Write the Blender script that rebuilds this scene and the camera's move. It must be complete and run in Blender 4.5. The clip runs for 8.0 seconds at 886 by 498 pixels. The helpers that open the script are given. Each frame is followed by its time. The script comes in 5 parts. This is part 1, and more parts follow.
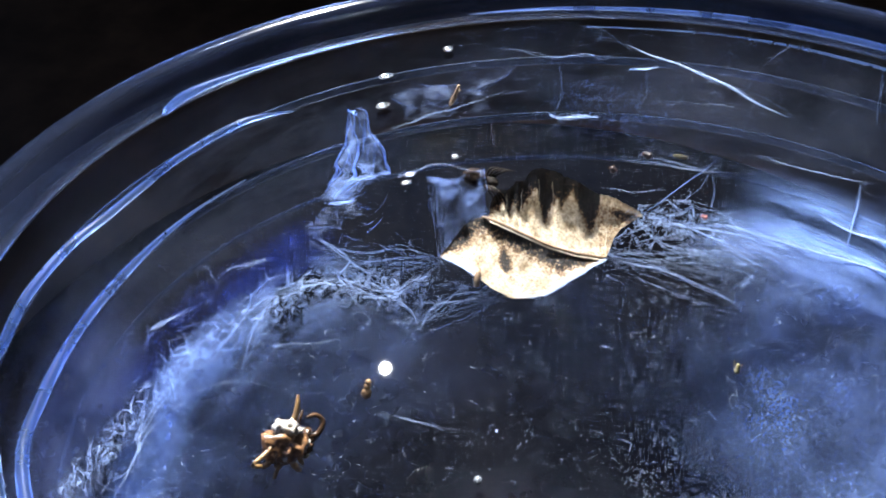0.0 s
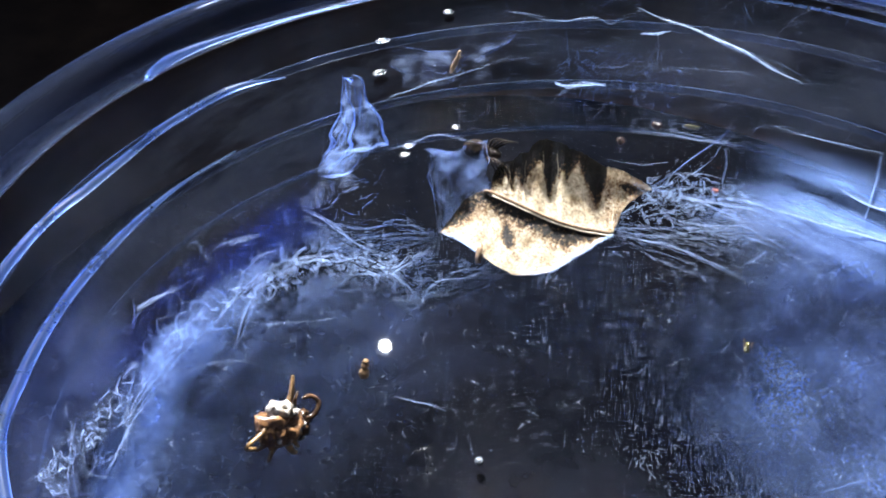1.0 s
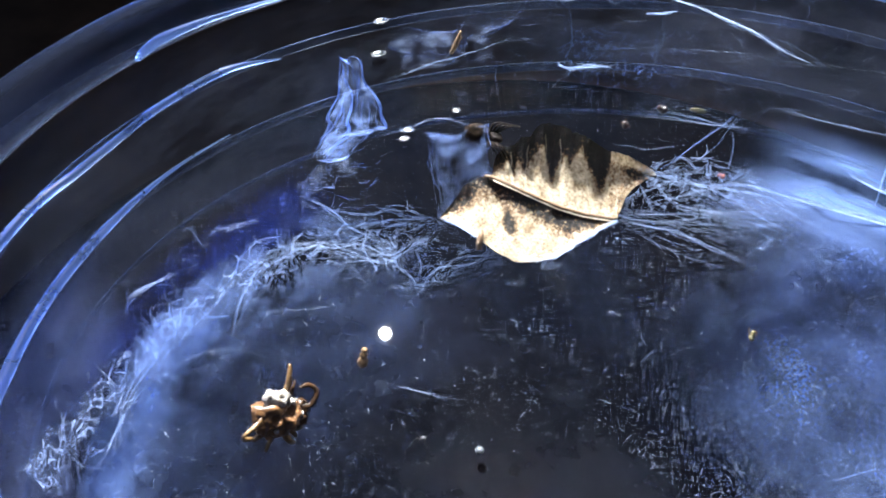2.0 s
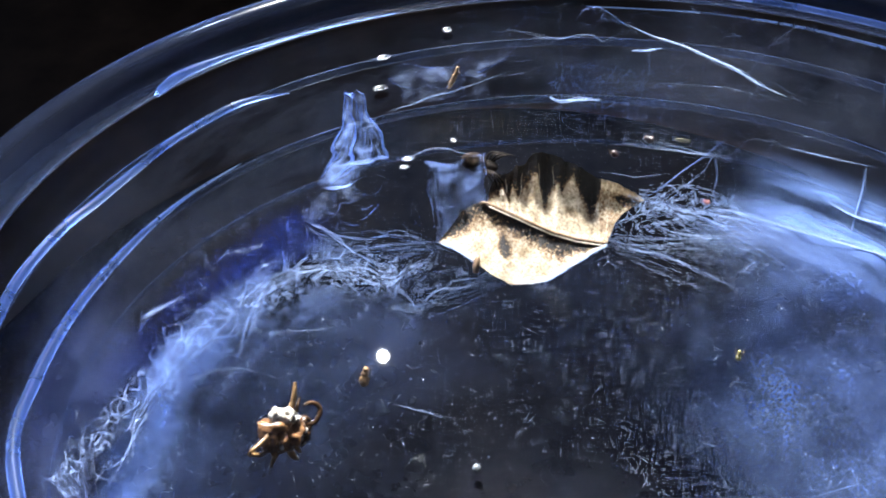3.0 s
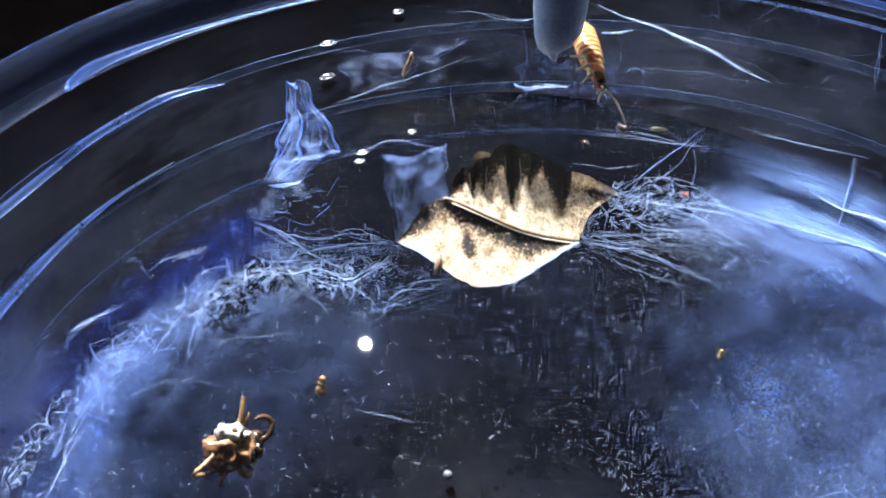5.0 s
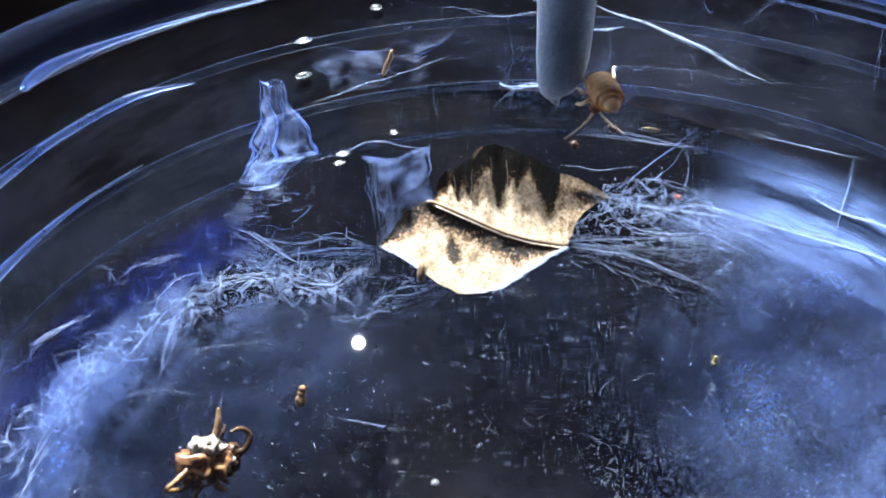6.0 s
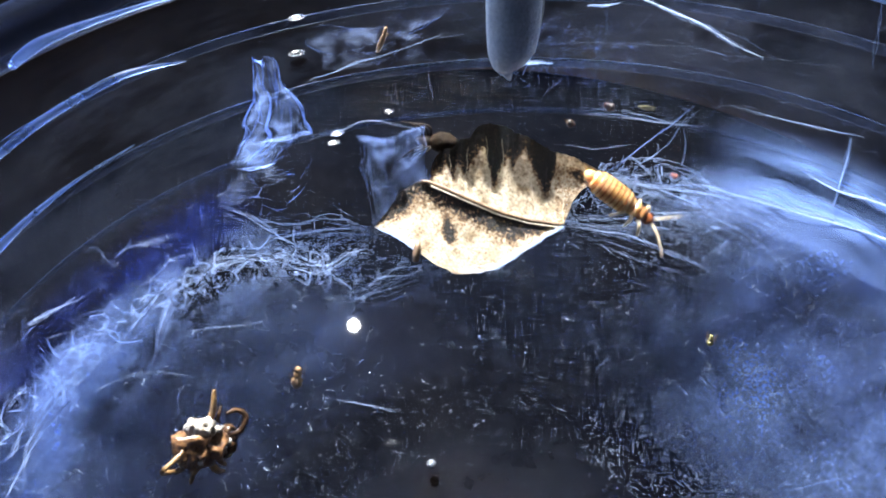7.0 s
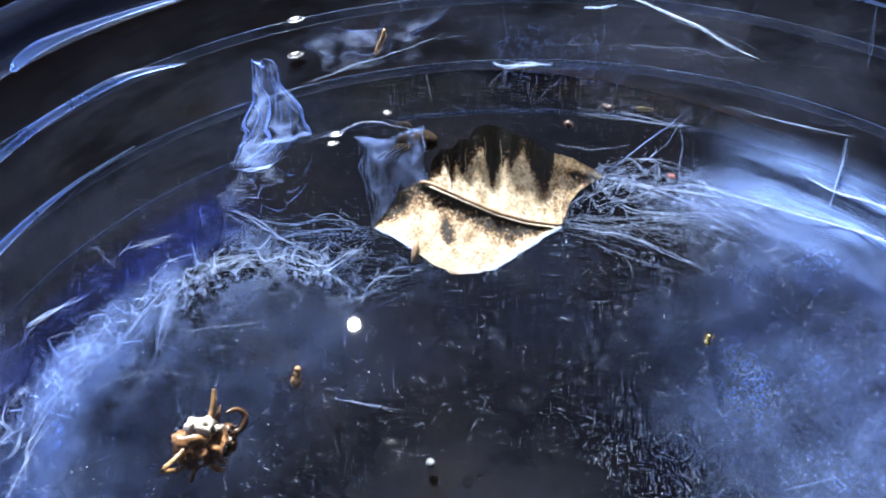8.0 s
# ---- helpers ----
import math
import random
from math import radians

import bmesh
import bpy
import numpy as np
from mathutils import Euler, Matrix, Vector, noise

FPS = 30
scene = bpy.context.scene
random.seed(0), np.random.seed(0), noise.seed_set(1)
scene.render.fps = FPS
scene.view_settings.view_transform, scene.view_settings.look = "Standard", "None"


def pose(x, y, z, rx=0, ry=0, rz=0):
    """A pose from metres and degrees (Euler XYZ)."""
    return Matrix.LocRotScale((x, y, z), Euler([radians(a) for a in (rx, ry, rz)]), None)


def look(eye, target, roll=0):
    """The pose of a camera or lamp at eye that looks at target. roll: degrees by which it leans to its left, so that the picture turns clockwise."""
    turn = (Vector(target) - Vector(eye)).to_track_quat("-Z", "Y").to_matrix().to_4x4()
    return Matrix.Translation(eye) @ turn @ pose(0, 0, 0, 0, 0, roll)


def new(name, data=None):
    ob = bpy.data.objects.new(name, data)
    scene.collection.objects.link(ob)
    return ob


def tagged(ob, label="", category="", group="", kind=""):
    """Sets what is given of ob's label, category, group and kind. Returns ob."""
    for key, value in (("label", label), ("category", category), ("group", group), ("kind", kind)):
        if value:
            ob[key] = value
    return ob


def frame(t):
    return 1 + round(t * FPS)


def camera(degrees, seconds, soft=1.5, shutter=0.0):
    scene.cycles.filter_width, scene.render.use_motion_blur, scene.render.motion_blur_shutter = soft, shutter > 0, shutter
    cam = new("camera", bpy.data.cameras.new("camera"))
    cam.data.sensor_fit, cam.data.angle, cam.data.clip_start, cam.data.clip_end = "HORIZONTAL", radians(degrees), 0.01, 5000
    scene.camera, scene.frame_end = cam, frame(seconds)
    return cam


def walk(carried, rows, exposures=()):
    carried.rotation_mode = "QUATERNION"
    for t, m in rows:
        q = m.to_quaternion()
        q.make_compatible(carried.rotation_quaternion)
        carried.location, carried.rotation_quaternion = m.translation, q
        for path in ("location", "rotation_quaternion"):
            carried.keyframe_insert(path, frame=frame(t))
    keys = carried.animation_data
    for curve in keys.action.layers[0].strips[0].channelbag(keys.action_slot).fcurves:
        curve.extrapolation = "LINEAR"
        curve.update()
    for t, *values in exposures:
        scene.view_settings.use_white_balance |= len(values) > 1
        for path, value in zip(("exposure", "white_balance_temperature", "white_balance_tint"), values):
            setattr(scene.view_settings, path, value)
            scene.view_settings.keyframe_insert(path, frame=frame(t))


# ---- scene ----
cam = camera(59.8, 8.0, soft=2.0, shutter=0.45)
METRES, EYE, TILT, LEAN, TURN = 0.026, 0.111, -50.0, 0.0, 0.0
ROWS = [
    (0.0, 0.0, 0.0, 0.0, -0.0, 0.0, -0.0),
    (0.5, 0.0012, 0.0711, -0.0049, 0.03, -0.83, 0.01),
    (1.0, -0.0003, 0.1395, -0.0107, 0.01, -1.68, 0.03),
    (1.5, 0.0007, 0.2162, -0.0177, 0.06, -2.68, 0.03),
    (2.8, -0.0038, 0.1043, -0.0139, -0.12, -1.45, 0.05),
    (3.0, -0.006, 0.0517, -0.0121, -0.2, -0.87, 0.06),
    (3.5, 0.0196, 0.1611, 0.0162, -0.69, -1.45, 0.14),
    (4.0, 0.106, 0.2233, 0.0661, -1.1, -2.02, 0.73),
    (4.5, 0.1176, 0.2779, 0.0663, -1.02, -2.35, 0.78),
    (5.8, 0.146, 0.35, 0.080, -1.15, -2.25, 0.82),
    (6.0, 0.1745, 0.4148, 0.0942, -1.27, -2.61, 0.86),
    (6.5, 0.177, 0.4654, 0.0863, -1.54, -3.44, 1.01),
    (7.0, 0.1692, 0.4323, 0.0835, -1.71, -3.91, 1.1),
    (7.5, 0.1781, 0.3987, 0.0866, -1.6, -4.03, 1.1),
    (8.0, 0.1775, 0.4139, 0.0893, -1.66, -3.98, 1.1),
]

walk(cam, [(t, pose(0, 0, EYE, TILT, LEAN, TURN) @ pose(METRES * x, METRES * y, METRES * z, 90 + pitch, roll, yaw)) for t, x, y, z, yaw, pitch, roll in ROWS])

# ---- light ----
world = bpy.data.worlds.new("room_light")
world.use_nodes = True
scene.world = world
world.node_tree.nodes["Background"].inputs[0].default_value = (0.46, 0.48, 0.56, 1)
world.node_tree.nodes["Background"].inputs[1].default_value = 0.05

key = bpy.data.lights.new("desk_lamp_light", "SPOT")
key.energy, key.color, key.shadow_soft_size = 20.0, (0.94, 0.97, 1.0), 0.0030
key.spot_size, key.spot_blend = radians(46), 0.45
new("desk_lamp_light", key).matrix_world = look((-0.029, 0.198, 0.212), (0.012, 0.046, 0.030))

window = bpy.data.lights.new("window_light", "AREA")
window.energy, window.color, window.shape, window.size, window.size_y = 2.6, (0.42, 0.60, 1.0), "RECTANGLE", 0.9, 0.45
new("window_light", window).matrix_world = look((-0.72, 0.12, 0.28), (0.0, 0.04, 0.05))

# ---- the dish's shape, in metres ----
CX, CY, ASPECT, R0, BEND = 0.014, 0.032, 1.32, 0.0358, 0.036


def radius_at(z):
    """Half the dish's short width inside, at a height over its floor."""
    if z < BEND:
        return R0 * (0.45 + 0.55 * (max(z, 0.0) / BEND) ** (1 / 1.8))
    return R0


def surf(a, z, inset=0.0):
    """A place on the dish's inner side: angle in degrees, height in metres, distance from the plastic."""
    r, c, s = radius_at(z), math.cos(radians(a)), math.sin(radians(a))
    e = 1e-4
    dr = (radius_at(z + e) - radius_at(max(z - e, 0))) / (z + e - max(z - e, 0))
    n = Vector((-c, -s, min(dr, 40.0))).normalized()
    return Vector((CX + ASPECT * r * c, CY + r * s, z)) + n * inset


OVER = Vector((0.0, 0.001, 0.110))


def hung(a, z, k=0.9):
    """A place short of the dish's side, on the line that comes down to it from over the dish: silk hung clear of the plastic."""
    return OVER.lerp(surf(a, z, 0.0006), k)


# ---- materials ----
def nodes_of(name):
    m = bpy.data.materials.new(name)
    m.use_nodes = True
    t = m.node_tree
    return m, t, t.nodes["Principled BSDF"]


def noise_of(t, scale, detail=4.0, rough=0.55, coord="Object"):
    c = t.nodes.new("ShaderNodeTexCoord")
    n = t.nodes.new("ShaderNodeTexNoise")
    n.inputs["Scale"].default_value, n.inputs["Detail"].default_value, n.inputs["Roughness"].default_value = scale, detail, rough
    t.links.new(c.outputs[coord], n.inputs["Vector"])
    return n.outputs["Fac"]


def ramp_of(t, fac, stops):
    r = t.nodes.new("ShaderNodeValToRGB")
    while len(r.color_ramp.elements) < len(stops):
        r.color_ramp.elements.new(0.5)
    for e, (p, c) in zip(r.color_ramp.elements, stops):
        e.position, e.color = p, (*c, 1)
    t.links.new(fac, r.inputs["Fac"])
    return r.outputs["Color"]


def mixed(t, a, b, fac, mode="MULTIPLY"):
    m = t.nodes.new("ShaderNodeMix")
    m.data_type, m.blend_type = "RGBA", mode
    m.inputs["Factor"].default_value = fac
    t.links.new(a, m.inputs["A"])
    t.links.new(b, m.inputs["B"])
    return m.outputs["Result"]


def math_of(t, op, a, b):
    m = t.nodes.new("ShaderNodeMath")
    m.operation = op
    for i, v in enumerate((a, b)):
        if isinstance(v, (int, float)):
            m.inputs[i].default_value = v
        else:
            t.links.new(v, m.inputs[i])
    return m.outputs[0]


def surface(name, dark, light, fine=900.0, coarse=160.0, rough=0.5, bump=0.15, gloss=0.5, sub=0.0, metal=0.0, dist=0.0002):
    """A two-scale mottled material: coarse patches between two colours, fine grain, relief."""
    m, t, p = nodes_of(name)
    col = ramp_of(t, noise_of(t, coarse), [(0.32, dark), (0.68, light)])
    grain = ramp_of(t, noise_of(t, fine, 6.0, 0.65), [(0.25, (0.55, 0.55, 0.55)), (0.7, (1, 1, 1))])
    t.links.new(mixed(t, col, grain, 0.8), p.inputs["Base Color"])
    p.inputs["Roughness"].default_value, p.inputs["Metallic"].default_value = rough, metal
    p.inputs["Specular IOR Level"].default_value = gloss
    if sub:
        p.inputs["Subsurface Weight"].default_value = sub
        p.inputs["Subsurface Radius"].default_value = (0.0020, 0.0009, 0.0004)
        p.inputs["Subsurface Scale"].default_value = 1.0
    b = t.nodes.new("ShaderNodeBump")
    b.inputs["Strength"].default_value, b.inputs["Distance"].default_value = bump, dist
    t.links.new(noise_of(t, fine * 0.7, 5.0, 0.6), b.inputs["Height"])
    t.links.new(b.outputs["Normal"], p.inputs["Normal"])
    return m


def plastic(name, rough=0.025, tint=(0.94, 0.96, 1.0), ior=1.13, clear=1.0):
    m, t, p = nodes_of(name)
    p.inputs["Base Color"].default_value = (*tint, 1)
    p.inputs["Transmission Weight"].default_value = clear
    p.inputs["IOR"].default_value = ior
    r = t.nodes.new("ShaderNodeMapRange")
    t.links.new(noise_of(t, 260.0, 5.0, 0.6), r.inputs["Value"])
    r.inputs["To Min"].default_value, r.inputs["To Max"].default_value = rough * 0.4, rough * 2.2
    t.links.new(r.outputs["Result"], p.inputs["Roughness"])
    b = t.nodes.new("ShaderNodeBump")
    b.inputs["Strength"].default_value, b.inputs["Distance"].default_value = 0.008, 0.0002
    t.links.new(noise_of(t, 120.0, 3.0), b.inputs["Height"])
    t.links.new(b.outputs["Normal"], p.inputs["Normal"])
    return m


def silk(name, colour, back=0.5):
    """Fine silk scatters light to both sides."""
    m, t, p = nodes_of(name)
    t.nodes.remove(p)
    out = t.nodes["Material Output"]
    g = t.nodes.new("ShaderNodeNewGeometry")
    col = ramp_of(t, g.outputs["Random Per Island"], [(0.0, tuple(c * 0.45 for c in colour)), (1.0, colour)])
    d, tr, mx = t.nodes.new("ShaderNodeBsdfDiffuse"), t.nodes.new("ShaderNodeBsdfTranslucent"), t.nodes.new("ShaderNodeMixShader")
    mx.inputs[0].default_value = back
    t.links.new(col, d.inputs["Color"])
    t.links.new(col, tr.inputs["Color"])
    t.links.new(d.outputs[0], mx.inputs[1])
    t.links.new(tr.outputs[0], mx.inputs[2])
    t.links.new(mx.outputs[0], out.inputs["Surface"])
    return m


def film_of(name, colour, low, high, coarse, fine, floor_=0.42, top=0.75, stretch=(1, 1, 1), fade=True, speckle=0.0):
    """A gauze of silk too fine to tell threads apart, also used for painted glow: partly clear, scattering to both
    sides, patchy at two scales.
    """
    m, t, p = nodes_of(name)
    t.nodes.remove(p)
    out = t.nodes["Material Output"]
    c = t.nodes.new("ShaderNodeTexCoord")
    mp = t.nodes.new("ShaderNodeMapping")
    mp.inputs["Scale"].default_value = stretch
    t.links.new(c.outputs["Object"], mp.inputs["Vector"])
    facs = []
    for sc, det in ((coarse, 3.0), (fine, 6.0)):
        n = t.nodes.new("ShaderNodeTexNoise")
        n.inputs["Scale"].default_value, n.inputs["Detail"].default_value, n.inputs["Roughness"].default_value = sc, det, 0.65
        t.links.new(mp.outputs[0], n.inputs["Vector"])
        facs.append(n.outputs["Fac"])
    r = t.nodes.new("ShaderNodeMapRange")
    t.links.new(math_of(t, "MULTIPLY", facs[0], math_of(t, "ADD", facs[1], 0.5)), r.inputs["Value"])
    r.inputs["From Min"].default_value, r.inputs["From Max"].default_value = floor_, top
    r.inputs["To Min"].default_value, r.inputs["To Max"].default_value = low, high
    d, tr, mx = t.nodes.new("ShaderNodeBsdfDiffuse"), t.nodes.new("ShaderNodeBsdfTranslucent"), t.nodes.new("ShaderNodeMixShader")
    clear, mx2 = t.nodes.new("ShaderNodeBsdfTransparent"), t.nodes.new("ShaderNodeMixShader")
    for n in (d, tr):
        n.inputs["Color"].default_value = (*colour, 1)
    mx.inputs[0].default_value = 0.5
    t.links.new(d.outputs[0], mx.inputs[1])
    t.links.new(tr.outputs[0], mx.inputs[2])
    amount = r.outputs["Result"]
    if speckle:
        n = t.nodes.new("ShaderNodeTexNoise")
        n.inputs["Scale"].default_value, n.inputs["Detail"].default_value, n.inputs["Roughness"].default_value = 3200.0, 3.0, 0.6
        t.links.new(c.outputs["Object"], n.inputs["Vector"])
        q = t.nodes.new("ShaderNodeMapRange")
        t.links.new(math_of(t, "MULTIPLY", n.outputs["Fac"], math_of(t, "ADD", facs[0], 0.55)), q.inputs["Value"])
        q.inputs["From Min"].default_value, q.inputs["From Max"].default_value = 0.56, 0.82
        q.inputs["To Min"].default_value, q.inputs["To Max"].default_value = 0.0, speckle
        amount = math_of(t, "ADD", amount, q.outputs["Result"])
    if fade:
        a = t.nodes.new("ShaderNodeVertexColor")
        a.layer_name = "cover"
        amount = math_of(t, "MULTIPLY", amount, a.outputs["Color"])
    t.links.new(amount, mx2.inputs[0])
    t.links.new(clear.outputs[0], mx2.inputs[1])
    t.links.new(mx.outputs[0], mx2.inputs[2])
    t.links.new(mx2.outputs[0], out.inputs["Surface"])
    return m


def leaf_material(name, dark, light, spots):
    m, t, p = nodes_of(name)
    col = ramp_of(t, noise_of(t, 520.0, 7.0, 0.7), [(0.34, dark), (0.60, light)])
    fine = ramp_of(t, noise_of(t, 3400.0, 4.0, 0.6), [(0.36, (0.40, 0.31, 0.21)), (0.48, (0.88, 0.85, 0.79)), (0.64, (1.30, 1.27, 1.20))])
    col = mixed(t, col, fine, 0.85)
    a = t.nodes.new("ShaderNodeVertexColor")
    a.layer_name = "stain_shade"
    grit = math_of(t, "MULTIPLY", ramp_of(t, noise_of(t, 3000.0, 4.0, 0.7), [(0.34, (0, 0, 0)), (0.66, (1, 1, 1))]), 1.05)
    stain_shade = ramp_of(t, math_of(t, "MULTIPLY", a.outputs["Color"], math_of(t, "ADD", grit, 0.42)), [(0.28, (1, 1, 1)), (0.48, (0.46, 0.32, 0.19)), (0.70, spots)])
    t.links.new(mixed(t, col, stain_shade, 1.0), p.inputs["Base Color"])
    p.inputs["Roughness"].default_value = 0.5
    p.inputs["Specular IOR Level"].default_value = 0.45
    b = t.nodes.new("ShaderNodeBump")
    b.inputs["Strength"].default_value, b.inputs["Distance"].default_value = 1.0, 0.0004
    t.links.new(noise_of(t, 2100.0, 6.0, 0.7), b.inputs["Height"])
    t.links.new(b.outputs["Normal"], p.inputs["Normal"])
    return m


M_PLASTIC = plastic("clear_plastic")
M_BEAD = surface("shiny_bead", (0.10, 0.11, 0.12), (0.24, 0.26, 0.28), 2500, 700, 0.15, 0.1, 0.6, 0, 0.5)
M_GLASS = plastic("clear_glint", 0.20, (1, 1, 1), 1.45)
# Blue tint with slight scatter paints the window's glow on rim and rings.
M_RIM = plastic("clear_rim_plastic", 0.07, (0.42, 0.54, 0.95), 1.32, 0.9935)
M_MOULD = plastic("moulded_ring_plastic", 0.12, (0.40, 0.56, 1.0), 1.06, 0.9955)
M_RIDGE = plastic("highlight_ridge_plastic", 0.22, (0.30, 0.50, 1.0), 1.13, 0.984)
M_SILK = silk("silk", (0.40, 0.55, 0.95))
M_GREY_SILK = silk("grey_silk", (0.30, 0.37, 0.56))
M_SILK_WHITE = silk("bright_silk", (0.60, 0.73, 0.96))
M_CORD = silk("white_cord_silk", (0.78, 0.87, 1.0))
M_DUST = silk("dust", (0.62, 0.74, 0.92), 0.4)
M_BLUE_DUST = silk("blue_dust", (0.30, 0.42, 0.86), 0.4)
M_GAUZE = film_of("silk_gauze", (0.34, 0.50, 1.0), 0.02, 0.42, 260.0, 1500.0, 0.36, 0.80)
M_WALL_GAUZE = film_of("wall_gauze", (0.36, 0.44, 0.66), 0.003, 0.026, 70.0, 700.0, 0.38, 0.85, (1, 1, 2.5))
M_BOWL_GAUZE = film_of("bowl_gauze", (0.20, 0.31, 0.66), 0.006, 0.042, 80.0, 1500.0, 0.40, 0.85)
# Blue glow of the dish side put into a film's colour.
M_BLUE = film_of("blue_glow", (0.018, 0.070, 0.62), 0.02, 0.13, 90.0, 1400.0, 0.36, 0.80)
M_HAZE = film_of("haze_gauze", (0.26, 0.40, 0.84), 0.0, 0.36, 75.0, 1300.0, 0.30, 0.85, speckle=0.30)
# Sheen of grazing light on the right, drawn as a streaked film.
M_SHEEN = film_of("painted_sheen", (0.30, 0.48, 1.0), 0.04, 0.80, 60.0, 900.0, 0.36, 0.80, (0.3, 0.3, 4.0))
# Greyish film added to lighten the left side.
M_LEFT = film_of("left_haze", (0.36, 0.40, 0.54), 0.003, 0.030, 60.0, 500.0, 0.36, 0.80, (1, 1, 2.0))
M_UPPER = film_of("upper_gauze", (0.38, 0.45, 0.66), 0.002, 0.034, 110.0, 1500.0, 0.36, 0.80, (1, 1, 1.6))
# Lilac haze painted as a tinted film, brighter than the grey one.
M_LILAC = film_of("lilac_haze", (0.30, 0.40, 0.88), 0.04, 0.20, 50.0, 700.0, 0.30, 0.80, (1, 1, 2.0))
# Silk at the wall's foot, with its broad glow put into a brighter film.
M_FOOT = film_of("foot_silk_glow", (0.26, 0.42, 0.95), 0.06, 0.46, 110.0, 2200.0, 0.32, 0.80)
M_WISP = film_of("silk_wisp", (0.40, 0.52, 0.85), 0.01, 0.22, 300.0, 1800.0, 0.36, 0.85)
M_FAN = film_of("fan_gauze", (0.32, 0.48, 1.0), 0.0, 0.36, 150.0, 1800.0, 0.40, 0.85, (0.5, 0.5, 1.6))
M_BAND = film_of("band_gauze", (0.32, 0.48, 1.0), 0.0, 0.46, 170.0, 2600.0, 0.43, 0.85)
M_HAMMOCK = film_of("hammock_gauze", (0.25, 0.37, 0.78), 0.02, 0.13, 90.0, 1900.0, 0.34, 0.85)
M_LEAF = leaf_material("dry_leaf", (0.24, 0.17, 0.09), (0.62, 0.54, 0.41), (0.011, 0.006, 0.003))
M_VEIN = surface("leaf_vein", (0.42, 0.34, 0.22), (0.66, 0.56, 0.40), 2500, 700, 0.55)
M_RIB = surface("leaf_rib", (0.09, 0.05, 0.025), (0.24, 0.15, 0.08), 1500, 400, 0.6)
M_TABLE = surface("dark_table", (0.022, 0.0125, 0.008), (0.095, 0.052, 0.030), 220, 26, 0.45, 0.05, 0.08)
M_DISC = surface("dark_disc", (0.0016, 0.0020, 0.0034), (0.0046, 0.0046, 0.0058), 420, 26, 0.010, 0.0, 0.10)
M_ROOM = surface("room_paint", (0.10, 0.10, 0.11), (0.13, 0.13, 0.14), 30, 2.0, 0.8, 0.05)
M_HUSK = surface("husk_amber", (0.05, 0.022, 0.010), (0.26, 0.13, 0.055), 2200, 1100, 0.30, 0.6)
M_HUSK_PALE = surface("husk_pale", (0.16, 0.12, 0.08), (0.62, 0.57, 0.50), 2600, 1500, 0.45, 0.8)
M_HUSK_DARK = surface("husk_dark", (0.02, 0.012, 0.008), (0.09, 0.045, 0.02), 2200, 700, 0.25, 0.3)
M_LEG = surface("husk_leg", (0.08, 0.04, 0.015), (0.34, 0.20, 0.08), 2200, 1000, 0.32, 0.5)
M_TWIG = surface("brown_bit", (0.10, 0.05, 0.02), (0.30, 0.17, 0.07), 2200, 600, 0.6, 0.4)
M_BUG = surface("tiny_bug", (0.006, 0.003, 0.003), (0.026, 0.009, 0.006), 3000, 900, 0.3, 0.2)
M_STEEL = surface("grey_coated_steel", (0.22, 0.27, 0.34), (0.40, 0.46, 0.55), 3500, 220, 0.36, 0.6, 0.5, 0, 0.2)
# Darker copy of the steel: the rear prong's shade put into its colour.
M_STEEL_SHADED = surface("shaded_coated_steel", (0.035, 0.038, 0.045), (0.06, 0.064, 0.075), 3500, 500, 0.45, 0.25)
M_AMBER = surface("insect_amber", (0.32, 0.165, 0.055), (0.60, 0.38, 0.16), 1800, 500, 0.22, 0.15, 0.6, 0.7)
M_AMBER_DARK = surface("insect_brown", (0.17, 0.070, 0.024), (0.36, 0.165, 0.055), 1800, 500, 0.2, 0.15, 0.6)
M_CREAM = surface("insect_cream", (0.52, 0.38, 0.19), (0.76, 0.60, 0.36), 1800, 500, 0.3, 0.15)
M_HEAD = surface("insect_head", (0.07, 0.02, 0.01), (0.22, 0.07, 0.025), 1800, 500, 0.15, 0.1, 0.7)
M_EYE = surface("insect_eye", (0.012, 0.006, 0.004), (0.03, 0.015, 0.01), 1800, 500, 0.08, 0.05, 0.8)
M_SPIDER = surface("spider_brown", (0.0022, 0.0015, 0.001), (0.013, 0.008, 0.0045), 3600, 1500, 0.8, 0.5, 0.03)
M_SPIDER_DARK = surface("spider_dark", (0.003, 0.002, 0.0015), (0.009, 0.005, 0.003), 2400, 700, 0.8, 0.4, 0.08)
M_YELLOW = surface("yellow_bit", (0.10, 0.08, 0.025), (0.22, 0.19, 0.07), 2500, 800, 0.4, 0.3)
M_RED = surface("red_mite", (0.10, 0.020, 0.012), (0.22, 0.05, 0.028), 2500, 800, 0.4, 0.3)


# ---- mesh helpers ----
def part(name, bm, material, parent=None, label="", smooth=True):
    me = bpy.data.meshes.new(name)
    bm.to_mesh(me)
    bm.free()
    for f in me.polygons:
        f.use_smooth = smooth
    me.materials.append(material)
    ob = new(name, me)
    ob.parent = parent
    if label:
        ob["label"] = label
    return ob


def mesh_of(name, verts, faces, material, parent=None, smooth=True):
    me = bpy.data.meshes.new(name)
    me.from_pydata([tuple(v) for v in verts], [], faces)
    me.update()
    for f in me.polygons:
        f.use_smooth = smooth
    me.materials.append(material)
    ob = new(name, me)
    ob.parent = parent
    return ob


